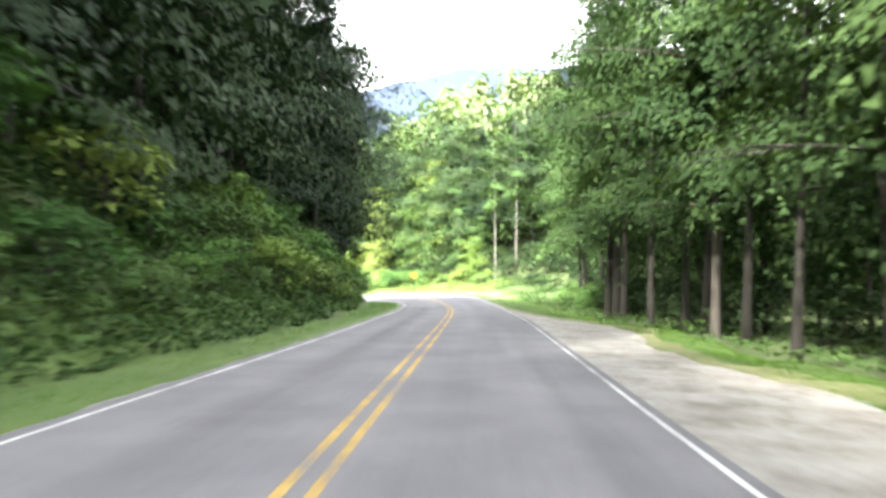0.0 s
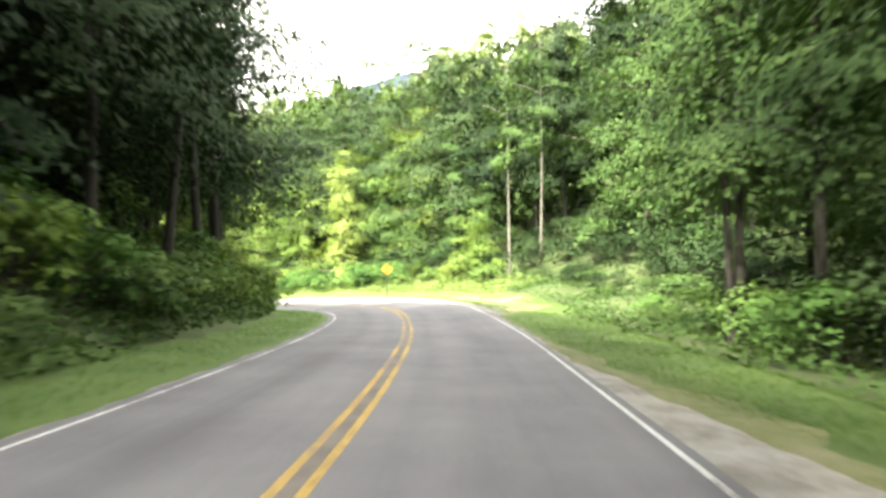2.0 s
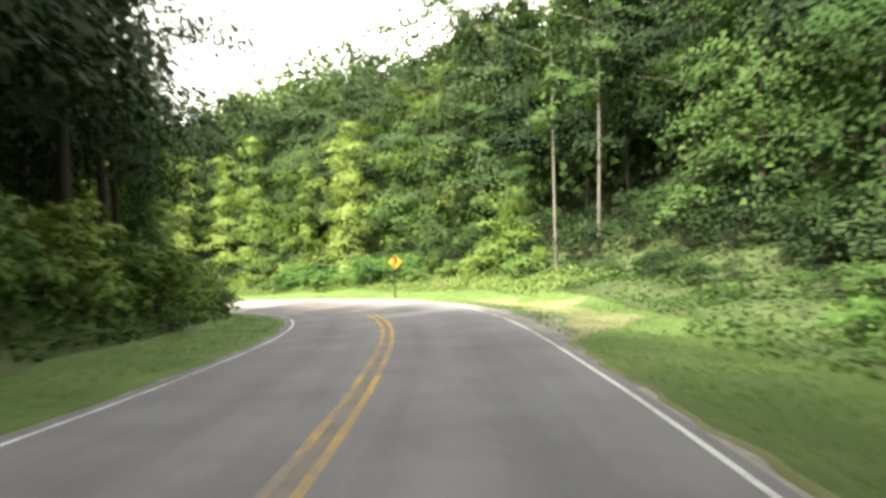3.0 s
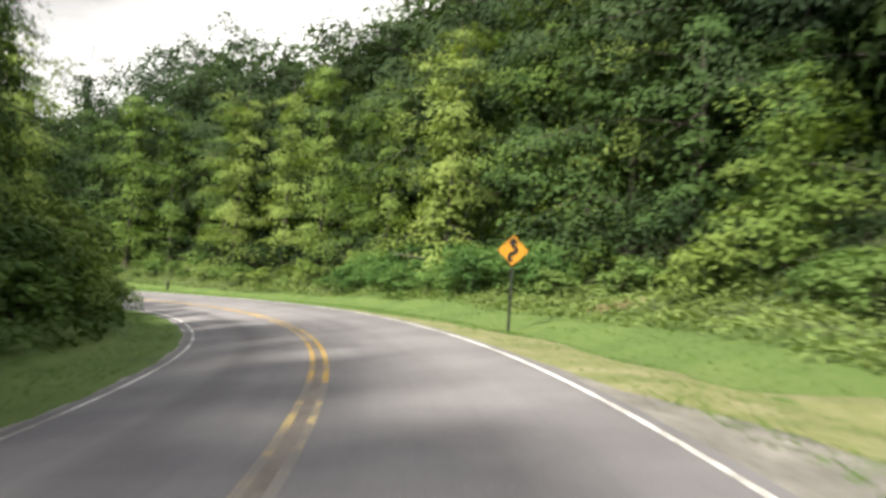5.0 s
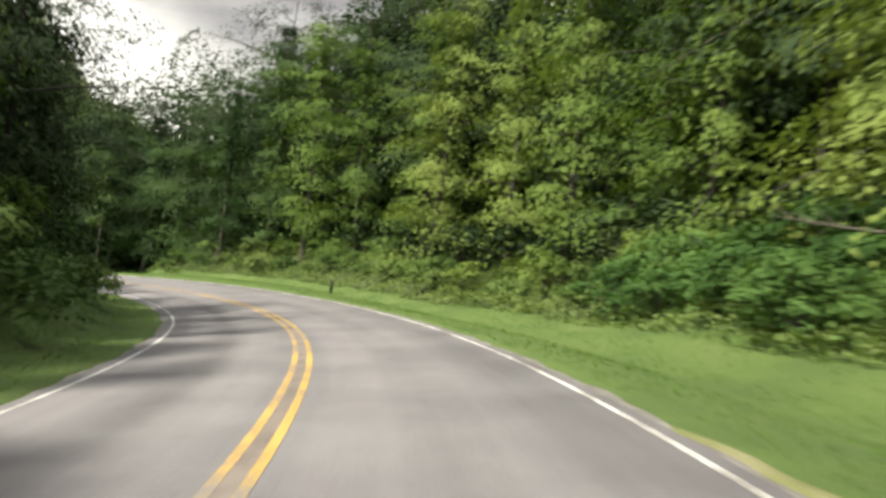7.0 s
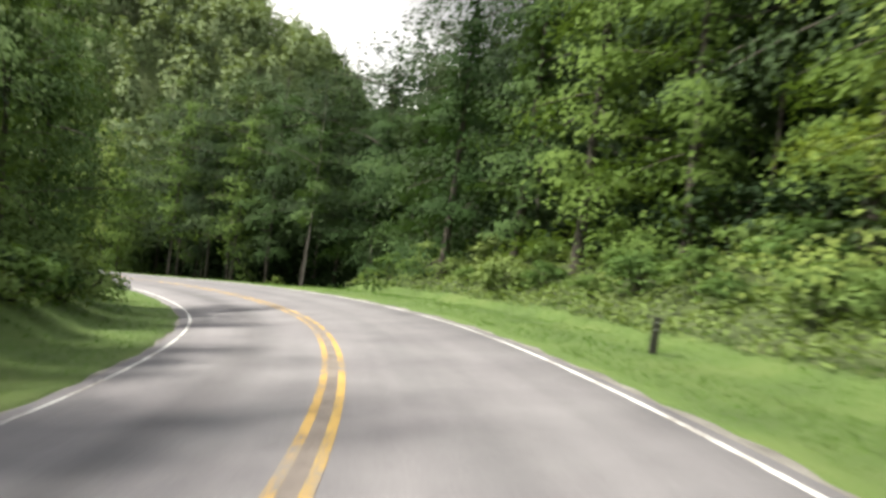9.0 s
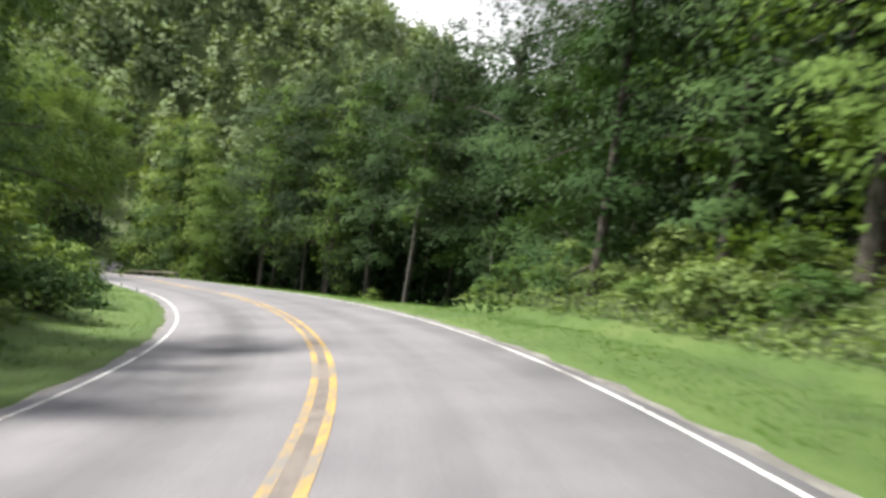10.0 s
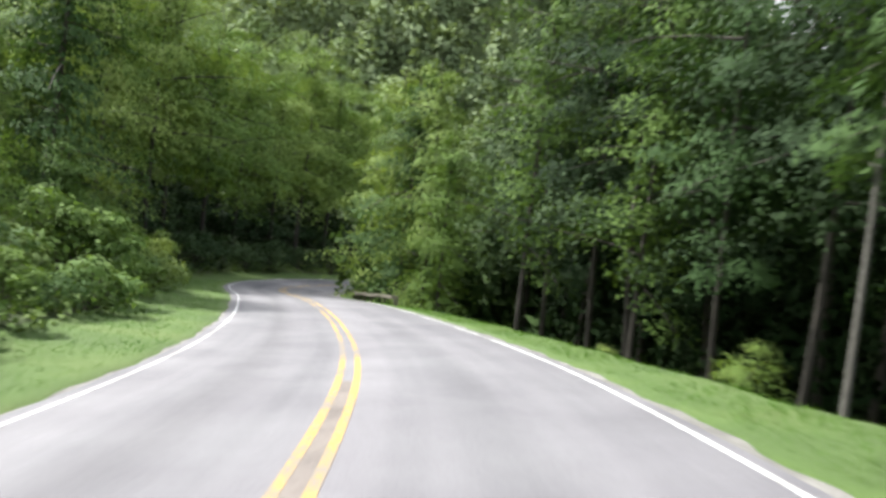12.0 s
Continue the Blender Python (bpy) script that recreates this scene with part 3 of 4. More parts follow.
# seed, height, clear stem, spread, leaves, leaf size, bark, leaf, boughs
EDGE_TREES = [
    tree_kind("leafy green tree clothed almost to the ground", "trees at the wood's edge", 11, 15, 1.2, 3.1, 7800, 0.175, BARK, LEAF_OAK, 56, column=0.85),
    tree_kind("yellow-green tulip tree with layered boughs", "trees at the wood's edge", 12, 16, 1.6, 2.9, 7800, 0.175, BARK, LEAF_LIGHT, 58, column=0.85),
    tree_kind("dense mid-green tree with drooping lower boughs", "trees at the wood's edge", 13, 13, 1.0, 3.2, 7800, 0.175, BARK, LEAF_OAK, 52, column=0.85),
    tree_kind("tall light green tree with a narrow crown", "trees at the wood's edge", 14, 17, 1.8, 2.8, 7800, 0.175, BARK, LEAF_LIGHT, 60, column=0.8),
]
COLUMNS = [
    tree_kind("tall light green tree, a narrow column of flat sprays", "columnar trees on the roadside bank", 16, 19, 1.1, 2.7, 9500, 0.16, BARK, LEAF_LIGHT, 60, column=0.75),
    tree_kind("narrow mid-green tree with short level boughs", "columnar trees on the roadside bank", 17, 17, 1.1, 2.5, 9000, 0.16, BARK, LEAF_OAK, 56, column=0.75),
]
TALL = tree_kind("very tall shady tree above the cut bank", "tall trees on the cut bank", 15, 28, 5.0, 5.2, 6400, 0.33, SHADED_BARK, LEAF_DEEP_SHADE, 60, thick=0.009)
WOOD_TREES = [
    tree_kind("tall slender tree with a bare dark trunk", "trees of the level wood", 21, 21, 4.0, 3.6, 7200, 0.155, SHADED_BARK, LEAF_SHADE, 42, thick=0.0055),
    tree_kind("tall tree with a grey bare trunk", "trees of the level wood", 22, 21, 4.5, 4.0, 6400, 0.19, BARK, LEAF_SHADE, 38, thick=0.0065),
    tree_kind("dark-stemmed tree with thin spreading boughs", "trees of the level wood", 23, 18, 3.2, 3.4, 5200, 0.19, SHADED_BARK, LEAF_SHADE, 38, thick=0.005),
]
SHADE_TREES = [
    tree_kind("dark green tree overhanging the cut bank", "trees on the cut bank", 31, 18, 1.5, 4.6, 6200, 0.24, SHADED_BARK, LEAF_DEEP_SHADE, 46),
    tree_kind("large shady tree with heavy layered boughs", "trees on the cut bank", 32, 16, 1.0, 5.0, 6800, 0.23, SHADED_BARK, LEAF_DEEP_SHADE, 44),
    tree_kind("dark leafy tree on the steep bank", "trees on the cut bank", 33, 14, 0.8, 4.2, 6600, 0.23, SHADED_BARK, LEAF_DEEP_SHADE, 40),
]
RAVINE_TREES = [
    tree_kind("tall tree rising from the ravine with layered boughs", "trees in the ravine", 41, 25, 11.0, 4.8, 9400, 0.17, BARK, LEAF_DEEP, 42, thick=0.007),
    tree_kind("slender ravine tree with drooping light green sprays", "trees in the ravine", 42, 23, 9.5, 3.6, 8800, 0.15, BARK, LEAF_OAK, 30, 0.03, thick=0.006),
]
LIT_RAVINE = tree_kind("ravine tree with lit hanging sprays", "trees in the ravine", 44, 22, 6.5, 2.8, 4400, 0.16, BARK, LEAF_LIGHT, 40, thick=0.006)
SLIM = tree_kind("slim pale trunk with sparse leaves, leaning slightly", "slim pale trees", 51, 19, 9.5, 2.2, 2600, 0.17, PALE_BARK, LEAF_OAK, 20, 0.02, thick=0.0046, inner=200)
FORKED = tree_kind("tall dark-stemmed tree forking low beside the verge", "trees of the level wood", 24, 20, 4.5, 3.8, 9000, 0.15, SHADED_BARK, LEAF_OAK, 36, 0.02, thick=0.0075)
OLD_TREE = tree_kind("stout old tree with a broad dark trunk", "trees of the level wood", 25, 23, 6.0, 4.2, 9000, 0.17, SHADED_BARK, LEAF_SHADE, 38, thick=0.0085)
OVERHANG = tree_kind("tall leafy tree leaning out over the road", "trees on the cut bank", 34, 22, 4.8, 4.3, 9000, 0.2, SHADED_BARK, LEAF_DEEP_SHADE, 50, thick=0.008, column=0.3)
ARCHING = tree_kind("broad high-crowned tree shading the road's far bend", "trees at the far bend", 35, 22, 7.0, 5.2, 7200, 0.23, SHADED_BARK, LEAF_LIGHT, 46, thick=0.009, column=0.3)
SAPLING = tree_kind("young leafy tree with bright green sprays", "saplings at the wood's edge", 52, 5.5, 0.9, 1.7, 4200, 0.13, BARK, LEAF_LIGHT, 26)

def shrub_meshes(seed, high, wide, count, size, leaf):
    rng = np.random.default_rng(seed)
    wood, cen, dirs, nrm, soft = [], [], [], [], []
    stems = 13
    per = count // stems
    for k in range(stems):
        az, reach = 2.4 * k + rng.uniform(-0.4, 0.4), wide * (k / stems) ** 0.6 * rng.uniform(0.75, 1.1)
        tip = np.array([math.cos(az) * reach, math.sin(az) * reach, high * rng.uniform(0.6, 1.0) * (1 - 0.5 * (reach / wide) ** 2)])
        mid = tip * [0.4, 0.4, 0.65]
        wood.append(tube([(0, 0, -0.15), mid, tip], [0.025, 0.016, 0.006], 4))
        dome = unit(rng.normal(0, 1, (per, 3)))
        dome[:, 2] = np.abs(dome[:, 2])
        r = wide * rng.uniform(0.3, 0.5)
        off = dome * rng.uniform(0.6, 1.1, (per, 1)) * [r, r, 0.75 * r] - np.array([0, 0, 0.3 * r])
        drop = rng.random(per) < 0.3
        off[drop, 2] -= rng.uniform(0, 1, drop.sum()) * tip[2] * 0.8
        cen.append(np.maximum(tip + off, [-9, -9, 0.04]))
        soft.append(unit(dome + [0, 0, 0.35] + rng.normal(0, 0.15, (per, 3))))
        dirs.append(unit(dome + rng.normal(0, 0.5, (per, 3)) + [0, 0, -0.35]))
        nrm.append(unit(np.array([0, 0, 0.5]) + dome * 0.9 + rng.normal(0, 0.3, (per, 3))))
    wv, wf = merge(wood)
    # the stems grow together at the root
    k = np.arange(stems - 1)[:, None] * 12
    wf = np.concatenate([wf, k + [0, 1, 13, 12]])
    lv, lf = leaves(np.concatenate(cen), np.concatenate(dirs), np.concatenate(nrm), size, size * 0.68, rng, False)
    return [("stem", mesh_of("stem", wv, wf, BARK, True)), ("foliage", mesh_of("foliage", lv, lf, leaf, True, np.repeat(np.concatenate(soft), 3, axis=0)))]

def shrub_kind(label, group, *args, name="shrub"):
    return Kind(name, lambda: shrub_meshes(*args), label, name, group)

SHRUBS = [
    shrub_kind("rounded bright green shrub among the weeds", "shrubs beside the verge", 61, 1.5, 1.2, 1000, 0.2, LEAF_WEED),
    shrub_kind("low tangled green shrub with broad leaves", "shrubs beside the verge", 62, 1.2, 1.4, 1000, 0.2, LEAF_WEED),
    shrub_kind("tall leafy shrub in fresh green", "shrubs beside the verge", 63, 2.2, 1.3, 1100, 0.2, LEAF_LIGHT),
]
DARK_SHRUBS = [
    shrub_kind("spreading green shrub on the bank", "shrubs on the cut bank", 64, 1.8, 1.4, 1100, 0.19, LEAF_VINE),
    shrub_kind("leafy bank shrub in mixed greens", "shrubs on the cut bank", 65, 1.3, 1.5, 1100, 0.17, LEAF_OAK),
    shrub_kind("tall arching shrub hanging over the bank", "shrubs on the cut bank", 66, 2.4, 1.5, 1200, 0.2, LEAF_VINE),
]

VINE = shrub_kind("lush mound of deep green vine leaves", "vine mounds beside the verge", 68, 2.0, 1.5, 1500, 0.17, LEAF_VINE, name="vine")
LAUREL = shrub_kind("tall dark green laurel thicket under the trees", "laurels at the wood's edge", 67, 2.4, 1.7, 1150, 0.19, LEAF_DEEP, name="laurel")

def plant(kinds, s, d, scale=(0.85, 1.2), sink=0.1, pick=None, tilt=2.0):
    x, y = spot(s, d)
    z = float(land(x, y)[2][0])
    k = kinds[int(RNG.integers(len(kinds)))] if pick is None else kinds[pick]
    return k.put(x, y, z - sink, float(RNG.uniform(0, 360)), float(RNG.uniform(*scale)), float(RNG.uniform(-tilt, tilt)))

def row(kinds, s0, s1, step, d, jitter, scale=(0.85, 1.2)):
    s = s0
    while s < s1:
        off = d(s) if callable(d) else d
        plant(kinds, s + RNG.uniform(-0.35, 0.35) * step, off + RNG.uniform(-jitter, jitter), scale)
        s += step * RNG.uniform(0.8, 1.2)

# ---------------------------------------------------------------- deeper woods, joined
DEEP, BEHIND, HOLLOW, UNDER = [], [], [], []

def deep(s0, s1, step, d, jitter, high=(14, 19), rows=None):
    s = s0
    while s < s1:
        off = d(s) if callable(d) else d
        x, y = spot(s + RNG.uniform(-0.4, 0.4) * step, off + RNG.uniform(-jitter, jitter))
        (DEEP if rows is None else rows).append((x, y, RNG.uniform(*high)))
        s += step * RNG.uniform(0.8, 1.2)

# ---------------------------------------------------------------- woods on the right
def wood_edge(s):
    return float(9.2 - 1.6 * smooth(50, 68, s) + 1.0 * smooth(72, 82, s) + 5.2 * smooth(84, 93, s) - 2.0 * smooth(108, 122, s) - 0.6 * smooth(160, 190, s) - 2.0 * smooth(192, 205, s) - 0.6 * smooth(210, 222, s))

row([WOOD_TREES[0]], 6, 85, 2.9, lambda s: wood_edge(s) + 1.2, 0.9, (1.05, 1.3))
row([WOOD_TREES[2]], 14, 84, 4.0, lambda s: wood_edge(s) + 5.0, 1.5)
row([WOOD_TREES[2]], 24, 88, 6.5, lambda s: wood_edge(s) + 9.5, 1.8)
deep(60, 100, 4.5, lambda s: wood_edge(s) + 16.0, 2.0, (15, 20))
deep(20, 60, 9.0, lambda s: wood_edge(s) + 19.0, 2.0, (15, 20))
deep(10, 100, 6.0, lambda s: wood_edge(s) + 27.0, 4.0, rows=BEHIND)
row([LAUREL], 36, 92, 3.4, lambda s: wood_edge(s) + 3.2, 0.8, (0.8, 1.3))
for x, y, turn, size in ((6.4, 90.3, 100, 1.0), (8.7, 89.0, 80, 1.05)):
    SLIM.put(x, y, float(land(x, y)[2][0]) - 0.1, turn, size)
SAPLING.put(3.6, 94.3, float(land(3.6, 94.3)[2][0]) - 0.1, 40, 0.6)
FORKED.put(10.3, 53.9, float(land(10.3, 53.9)[2][0]) - 0.1, 0, 1.0)
OLD_TREE.put(9.2, 39.6, float(land(9.2, 39.6)[2][0]) - 0.1, 60, 1.0)
plant(WOOD_TREES, 55.5, 9.3, (0.98, 1.0), pick=1)
plant(WOOD_TREES, 56.3, 9.6, (0.9, 0.92), pick=1)

# the dimness of this crown comes from its deep-shade leaf colour
DUSKY = tree_kind("tall dusky tree with a closed dark crown", "tall trees behind the weeds", 45, 22, 6.5, 4.6, 6600, 0.24, SHADED_BARK, LEAF_DEEP_SHADE, 44, thick=0.006, column=0.3)
HIGH = tree_kind("tall dark green tree with open layered boughs", "tall trees behind the weeds", 43, 22, 7.5, 4.8, 6600, 0.24, BARK, LEAF_DEEP, 44, thick=0.006, column=0.3)
row([EDGE_TREES[2], EDGE_TREES[0]], 100, 110, 4.0, lambda s: wood_edge(s) + 3.0, 1.2, (1.0, 1.3))
row([DUSKY], 107, 120, 3.4, lambda s: wood_edge(s) + 9.0, 0.8, (0.9, 1.05))
row([EDGE_TREES[0], EDGE_TREES[2]], 123, 131, 4.4, lambda s: wood_edge(s) + 3.4, 1.0, (0.6, 0.8))
row([DUSKY], 90, 128, 4.6, lambda s: wood_edge(s) + 7.0, 1.2, (0.95, 1.1))
row([LAUREL], 92, 126, 3.2, lambda s: wood_edge(s) + 1.2, 0.6, (0.7, 1.1))
row([LAUREL], 94, 128, 3.6, lambda s: wood_edge(s) + 4.2, 0.8, (1.1, 1.5))
plant(EDGE_TREES, 142, 12.0, (0.9, 0.92), pick=1)
row([EDGE_TREES[2], EDGE_TREES[0]], 131, 139, 5.4, lambda s: wood_edge(s) + 2.4, 1.0, (0.8, 1.0))
row([EDGE_TREES[1], EDGE_TREES[3], EDGE_TREES[0]], 144, 156, 4.8, lambda s: wood_edge(s) + 2.0, 1.0, (0.85, 1.0))
row([COLUMNS[0]], 157, 176, 4.4, lambda s: wood_edge(s) + 0.2, 0.9, (0.9, 1.1))
for s, d, k in ((178, 10.4, 0), (182, 10.2, 1), (186, 9.0, 1)):
    plant(COLUMNS, s, d, (1.0, 1.08), pick=k)
for s, d in ((133.5, 15.4), (138.5, 15.0)):
    plant(EDGE_TREES, s, d, (1.12, 1.2), pick=3)
row([HIGH], 129, 196, 4.2, lambda s: wood_edge(s) + 4.6, 0.9, (0.85, 1.0))
row([HIGH, SHADE_TREES[0]], 129, 198, 4.4, lambda s: wood_edge(s) + 8.4, 1.2, (1.05, 1.25))
deep(90, 150, 4.0, lambda s: wood_edge(s) + 11.0, 1.6)
deep(150, 186, 3.4, lambda s: wood_edge(s) + 12.0, 1.6, (20, 24))
deep(187, 206, 3.2, lambda s: wood_edge(s) + 13.0, 1.6, (22, 27), HOLLOW)
deep(90, 150, 4.5, lambda s: wood_edge(s) + 17, 2.5)
deep(150, 186, 3.8, lambda s: wood_edge(s) + 18, 2.0, (24, 30))
deep(187, 208, 3.8, lambda s: wood_edge(s) + 18, 2.0, (24, 30), HOLLOW)
deep(90, 195, 5.0, lambda s: wood_edge(s) + 25, 3.0, rows=BEHIND)
deep(90, 185, 5.5, lambda s: wood_edge(s) + 34, 3.0, rows=BEHIND)
row([LAUREL, DARK_SHRUBS[1]], 93, 117, 2.6, lambda s: wood_edge(s) - 0.9, 0.5, (0.4, 0.7))
row(SHRUBS, 117, 193, 2.1, lambda s: wood_edge(s) - 0.9 - 1.6 * smooth(145, 165, s), 0.5, (0.5, 0.95))
row([LAUREL, DARK_SHRUBS[1]], 93, 116, 3.0, lambda s: 11.8 + 0.5 * math.sin(s), 0.8, (0.4, 0.6))
row(DARK_SHRUBS, 78, 93, 2.4, lambda s: 9.4 + 0.06 * (s - 78), 0.6, (0.5, 0.9))
row(SHRUBS, 117, 192, 2.8, lambda s: wood_edge(s) + 0.3 - 0.8 * smooth(145, 165, s), 0.6, (0.6, 1.1))
row([VINE], 135, 150, 1.6, lambda s: wood_edge(s) - 2.3, 0.4, (0.75, 1.0))
row([VINE], 131, 150, 1.6, lambda s: wood_edge(s) - 0.9, 0.5, (0.95, 1.3))
row([LAUREL], 124, 194, 3.4, lambda s: wood_edge(s) + 1.3, 0.6, (0.9, 1.6))

row([LAUREL], 86, 112, 2.6, lambda s: wood_edge(s) + 2.4, 0.7, (0.8, 1.2))
# ravine
row(RAVINE_TREES, 199, 228, 4.4, lambda s: wood_edge(s) + 4.6, 0.9, (0.95, 1.1))
row([RAVINE_TREES[0]], 194, 246, 4.4, lambda s: wood_edge(s) + 9.5, 1.2, (1.1, 1.3))
plant(EDGE_TREES, 226, 7.0, (0.7, 0.72), pick=1)
plant(EDGE_TREES, 229.5, 7.2, (0.95, 0.98), pick=3)
plant(EDGE_TREES, 233, 6.4, (1.05, 1.1), pick=0)
plant(EDGE_TREES, 237.5, 6.4, (1.05, 1.1), pick=1)
deep(194, 204, 3.2, lambda s: wood_edge(s) + 15, 1.5, (26, 31), HOLLOW)
deep(204, 220, 3.2, lambda s: wood_edge(s) + 15, 1.5, (31, 35), HOLLOW)
deep(220, 246, 3.2, lambda s: wood_edge(s) + 15, 1.5, (23, 28), HOLLOW)
deep(186, 202, 4.0, lambda s: wood_edge(s) + 21, 2.5, (28, 33), HOLLOW)
deep(202, 216, 4.0, lambda s: wood_edge(s) + 21, 2.5, (36, 40), HOLLOW)
deep(216, 260, 4.0, lambda s: wood_edge(s) + 21, 2.5, (25, 30), HOLLOW)
deep(190, 260, 5.0, lambda s: wood_edge(s) + 28, 3.0, (22, 28), rows=BEHIND)
plant([SAPLING], 205, 9.0, (0.55, 0.58), pick=0)
plant([SAPLING], 213, 9.2, (0.45, 0.5), pick=0)
plant([SLIM], 203.5, 10.3, (0.95, 1.0), pick=0)
for s, d in ((215, 11.4), (222, 9.6)):
    plant([LIT_RAVINE], s, d, (0.9, 1.05), pick=0)
row([LAUREL], 196, 238, 5.5, lambda s: wood_edge(s) + 6.0, 0.8, (0.8, 1.1))
row([LAUREL], 194, 238, 3.4, lambda s: wood_edge(s) + 9.5, 1.0, (1.3, 1.7))
deep(193, 246, 3.0, lambda s: wood_edge(s) + 12.5, 0.8, (10, 14), UNDER)

# ---------------------------------------------------------------- cut bank on the left
BANK_MIX = [DARK_SHRUBS[1], SHRUBS[0], SHRUBS[1], SHRUBS[2]]
row(DARK_SHRUBS, 26, 64, 2.6, -6.6, 0.5, (0.45, 0.8))
row(BANK_MIX, 58, 100, 2.4, lambda s: -6.4 - 1.0 * float(smooth(70, 85, s)), 0.5, (0.75, 1.2))
row(BANK_MIX, 100, 240, 3.0, lambda s: -6.3 - 1.0 * smooth(70, 85, s) * smooth(125, 100, s) - 0.5 * smooth(165, 190, s), 0.5, (0.65, 1.1))
row(DARK_SHRUBS + [SHRUBS[0], SHRUBS[2]], 28, 92, 3.2, -8.0, 0.7, (0.9, 1.4))
row(BANK_MIX, 92, 240, 3.3, lambda s: -7.9 - 0.9 * smooth(70, 85, s) * smooth(125, 100, s) - 0.7 * smooth(165, 190, s), 0.7, (0.85, 1.4))
row(DARK_SHRUBS, 28, 90, 4.2, -9.8, 0.8, (0.9, 1.5))
# unseen tops and trees behind the start are added to shade the road
row([TALL], -12, 60, 4.4, -12.2, 1.2, (1.4, 1.52))
row([TALL], 60, 78, 4.6, -11.8, 1.2, (1.2, 1.35))
row(SHADE_TREES, 22, 86, 4.4, -10.0, 1.0, (0.95, 1.25))
row(SHADE_TREES, 6, 100, 5.0, -15.0, 1.5, (1.1, 1.4))
deep(2, 105, 4.5, -20.0, 2.0, (18, 24))
deep(2, 110, 5.5, -27.0, 3.0, (18, 24), rows=BEHIND)
row(EDGE_TREES, 110, 128, 3.8, -9.8, 0.6, (0.6, 0.7))
row(EDGE_TREES, 129, 148, 4.4, -10.1, 0.7, (0.52, 0.66))
row(EDGE_TREES, 150, 186, 4.8, -10.8, 0.8, (0.52, 0.66))
row(EDGE_TREES, 176, 185, 4.0, -7.6, 0.4, (0.62, 0.75))
row(SHADE_TREES, 154, 171, 4.2, -8.2, 0.5, (0.55, 0.68))
for s, d in ((76, -8.6), (81, -8.2), (86, -7.9), (91, -7.9)):
    plant([OVERHANG], s, d, (0.95, 1.06), pick=0)
for s, d, size in ((96, -8.2, 1.0), (101, -8.6, 0.92), (106, -9.4, 0.78)):
    plant([OVERHANG], s, d, (size, size), pick=0)
row([TALL], 80, 92, 5.2, -14.5, 1.0, (0.8, 0.9))
row([TALL], 101, 113, 4.6, -13.8, 0.9, (0.72, 0.8))
row([TALL], 114, 126, 4.6, -13.8, 0.9, (0.62, 0.68))
deep(100, 128, 4.5, -19.0, 1.5, (13, 16))
deep(128, 152, 4.5, -15.5, 1.5, (9, 12))
deep(150, 180, 4.5, -16.0, 1.5, (7, 9))
row([EDGE_TREES[1], EDGE_TREES[2], EDGE_TREES[3]], 196, 226, 4.0, -13.0, 0.8, (0.5, 0.62))
row([SAPLING], 200, 226, 4.0, -9.6, 0.6, (0.6, 0.8))
row(EDGE_TREES, 224, 240, 4.6, -11.5, 1.0, (0.8, 1.0))
row([ARCHING], 241, 276, 5.0, -9.6, 1.0, (0.9, 1.1))
row([ARCHING], 236, 276, 5.0, -14.6, 1.0, (0.95, 1.15))
deep(195, 240, 4.5, -20.0, 2.0, (8, 11))
deep(240, 280, 4.5, -21.0, 2.0, (15, 20))
deep(240, 284, 5.0, -28.0, 3.0, (15, 20), rows=BEHIND)
plant([SLIM], 70, -9.6, (0.75, 0.8), pick=0)
# across the end of the road
deep(238, 284, 3.0, 8.2, 0.6, (9, 15))
row([LAUREL], 236, 270, 3.0, 6.9, 0.3, (0.8, 1.3))
row([LAUREL], 240, 270, 3.2, -7.0, 0.5, (0.9, 1.4))
row([LAUREL], 236, 278, 2.8, -11.4, 0.6, (1.4, 1.9))
row([LAUREL], 236, 278, 3.0, -15.0, 0.6, (1.8, 2.3))
deep(244, 284, 4.0, 15.0, 2.0, (15, 20))
deep(240, 284, 4.5, 22.0, 2.0, (15, 20), rows=BEHIND)

# ---------------------------------------------------------------- undergrowth and grass
def scatter(count, s_range, d_of, seed, lift=0.0):
    rng = np.random.default_rng(seed)
    s = rng.uniform(*s_range, count)
    lo, hi = d_of(s)
    d = lo + (hi - lo) * rng.random(count)
    i = np.clip(s.astype(int), 0, len(S) - 2)
    f = (s - i)[:, None]
    p = LINE[i] * (1 - f) + LINE[i + 1] * f
    a = ASIDE[i] * (1 - f) + ASIDE[i + 1] * f
    x, y = p[:, 0] + a[:, 0] * d, p[:, 1] + a[:, 1] * d
    z = p[:, 2] + p[:, 3] * np.clip(d, PAVE_L - 0.8, PAVE_R + 1.5) + profile(s, d, x, y) + lift
    clump = np.clip(0.55 + 0.6 * wave(x, y, 1.3), 0.1, 1.2)
    return rng, np.stack([x, y, z], 1), clump

def weeds(count, s_range, d_of, tall, size, mat, label, seed):
    rng, p, clump = scatter(count, s_range, d_of, seed)
    p[:, 2] += tall * clump * rng.random(count) ** 0.7
    v, f = leaves(p, unit(rng.normal(0, 1, (count, 3))), unit(np.array([0, 0, 1.0]) + rng.normal(0, 0.5, (count, 3))), size, size * 0.75, rng, False)
    tagged(new("undergrowth", mesh_of("undergrowth", v, f, mat)), label, "undergrowth", kind="stuff")

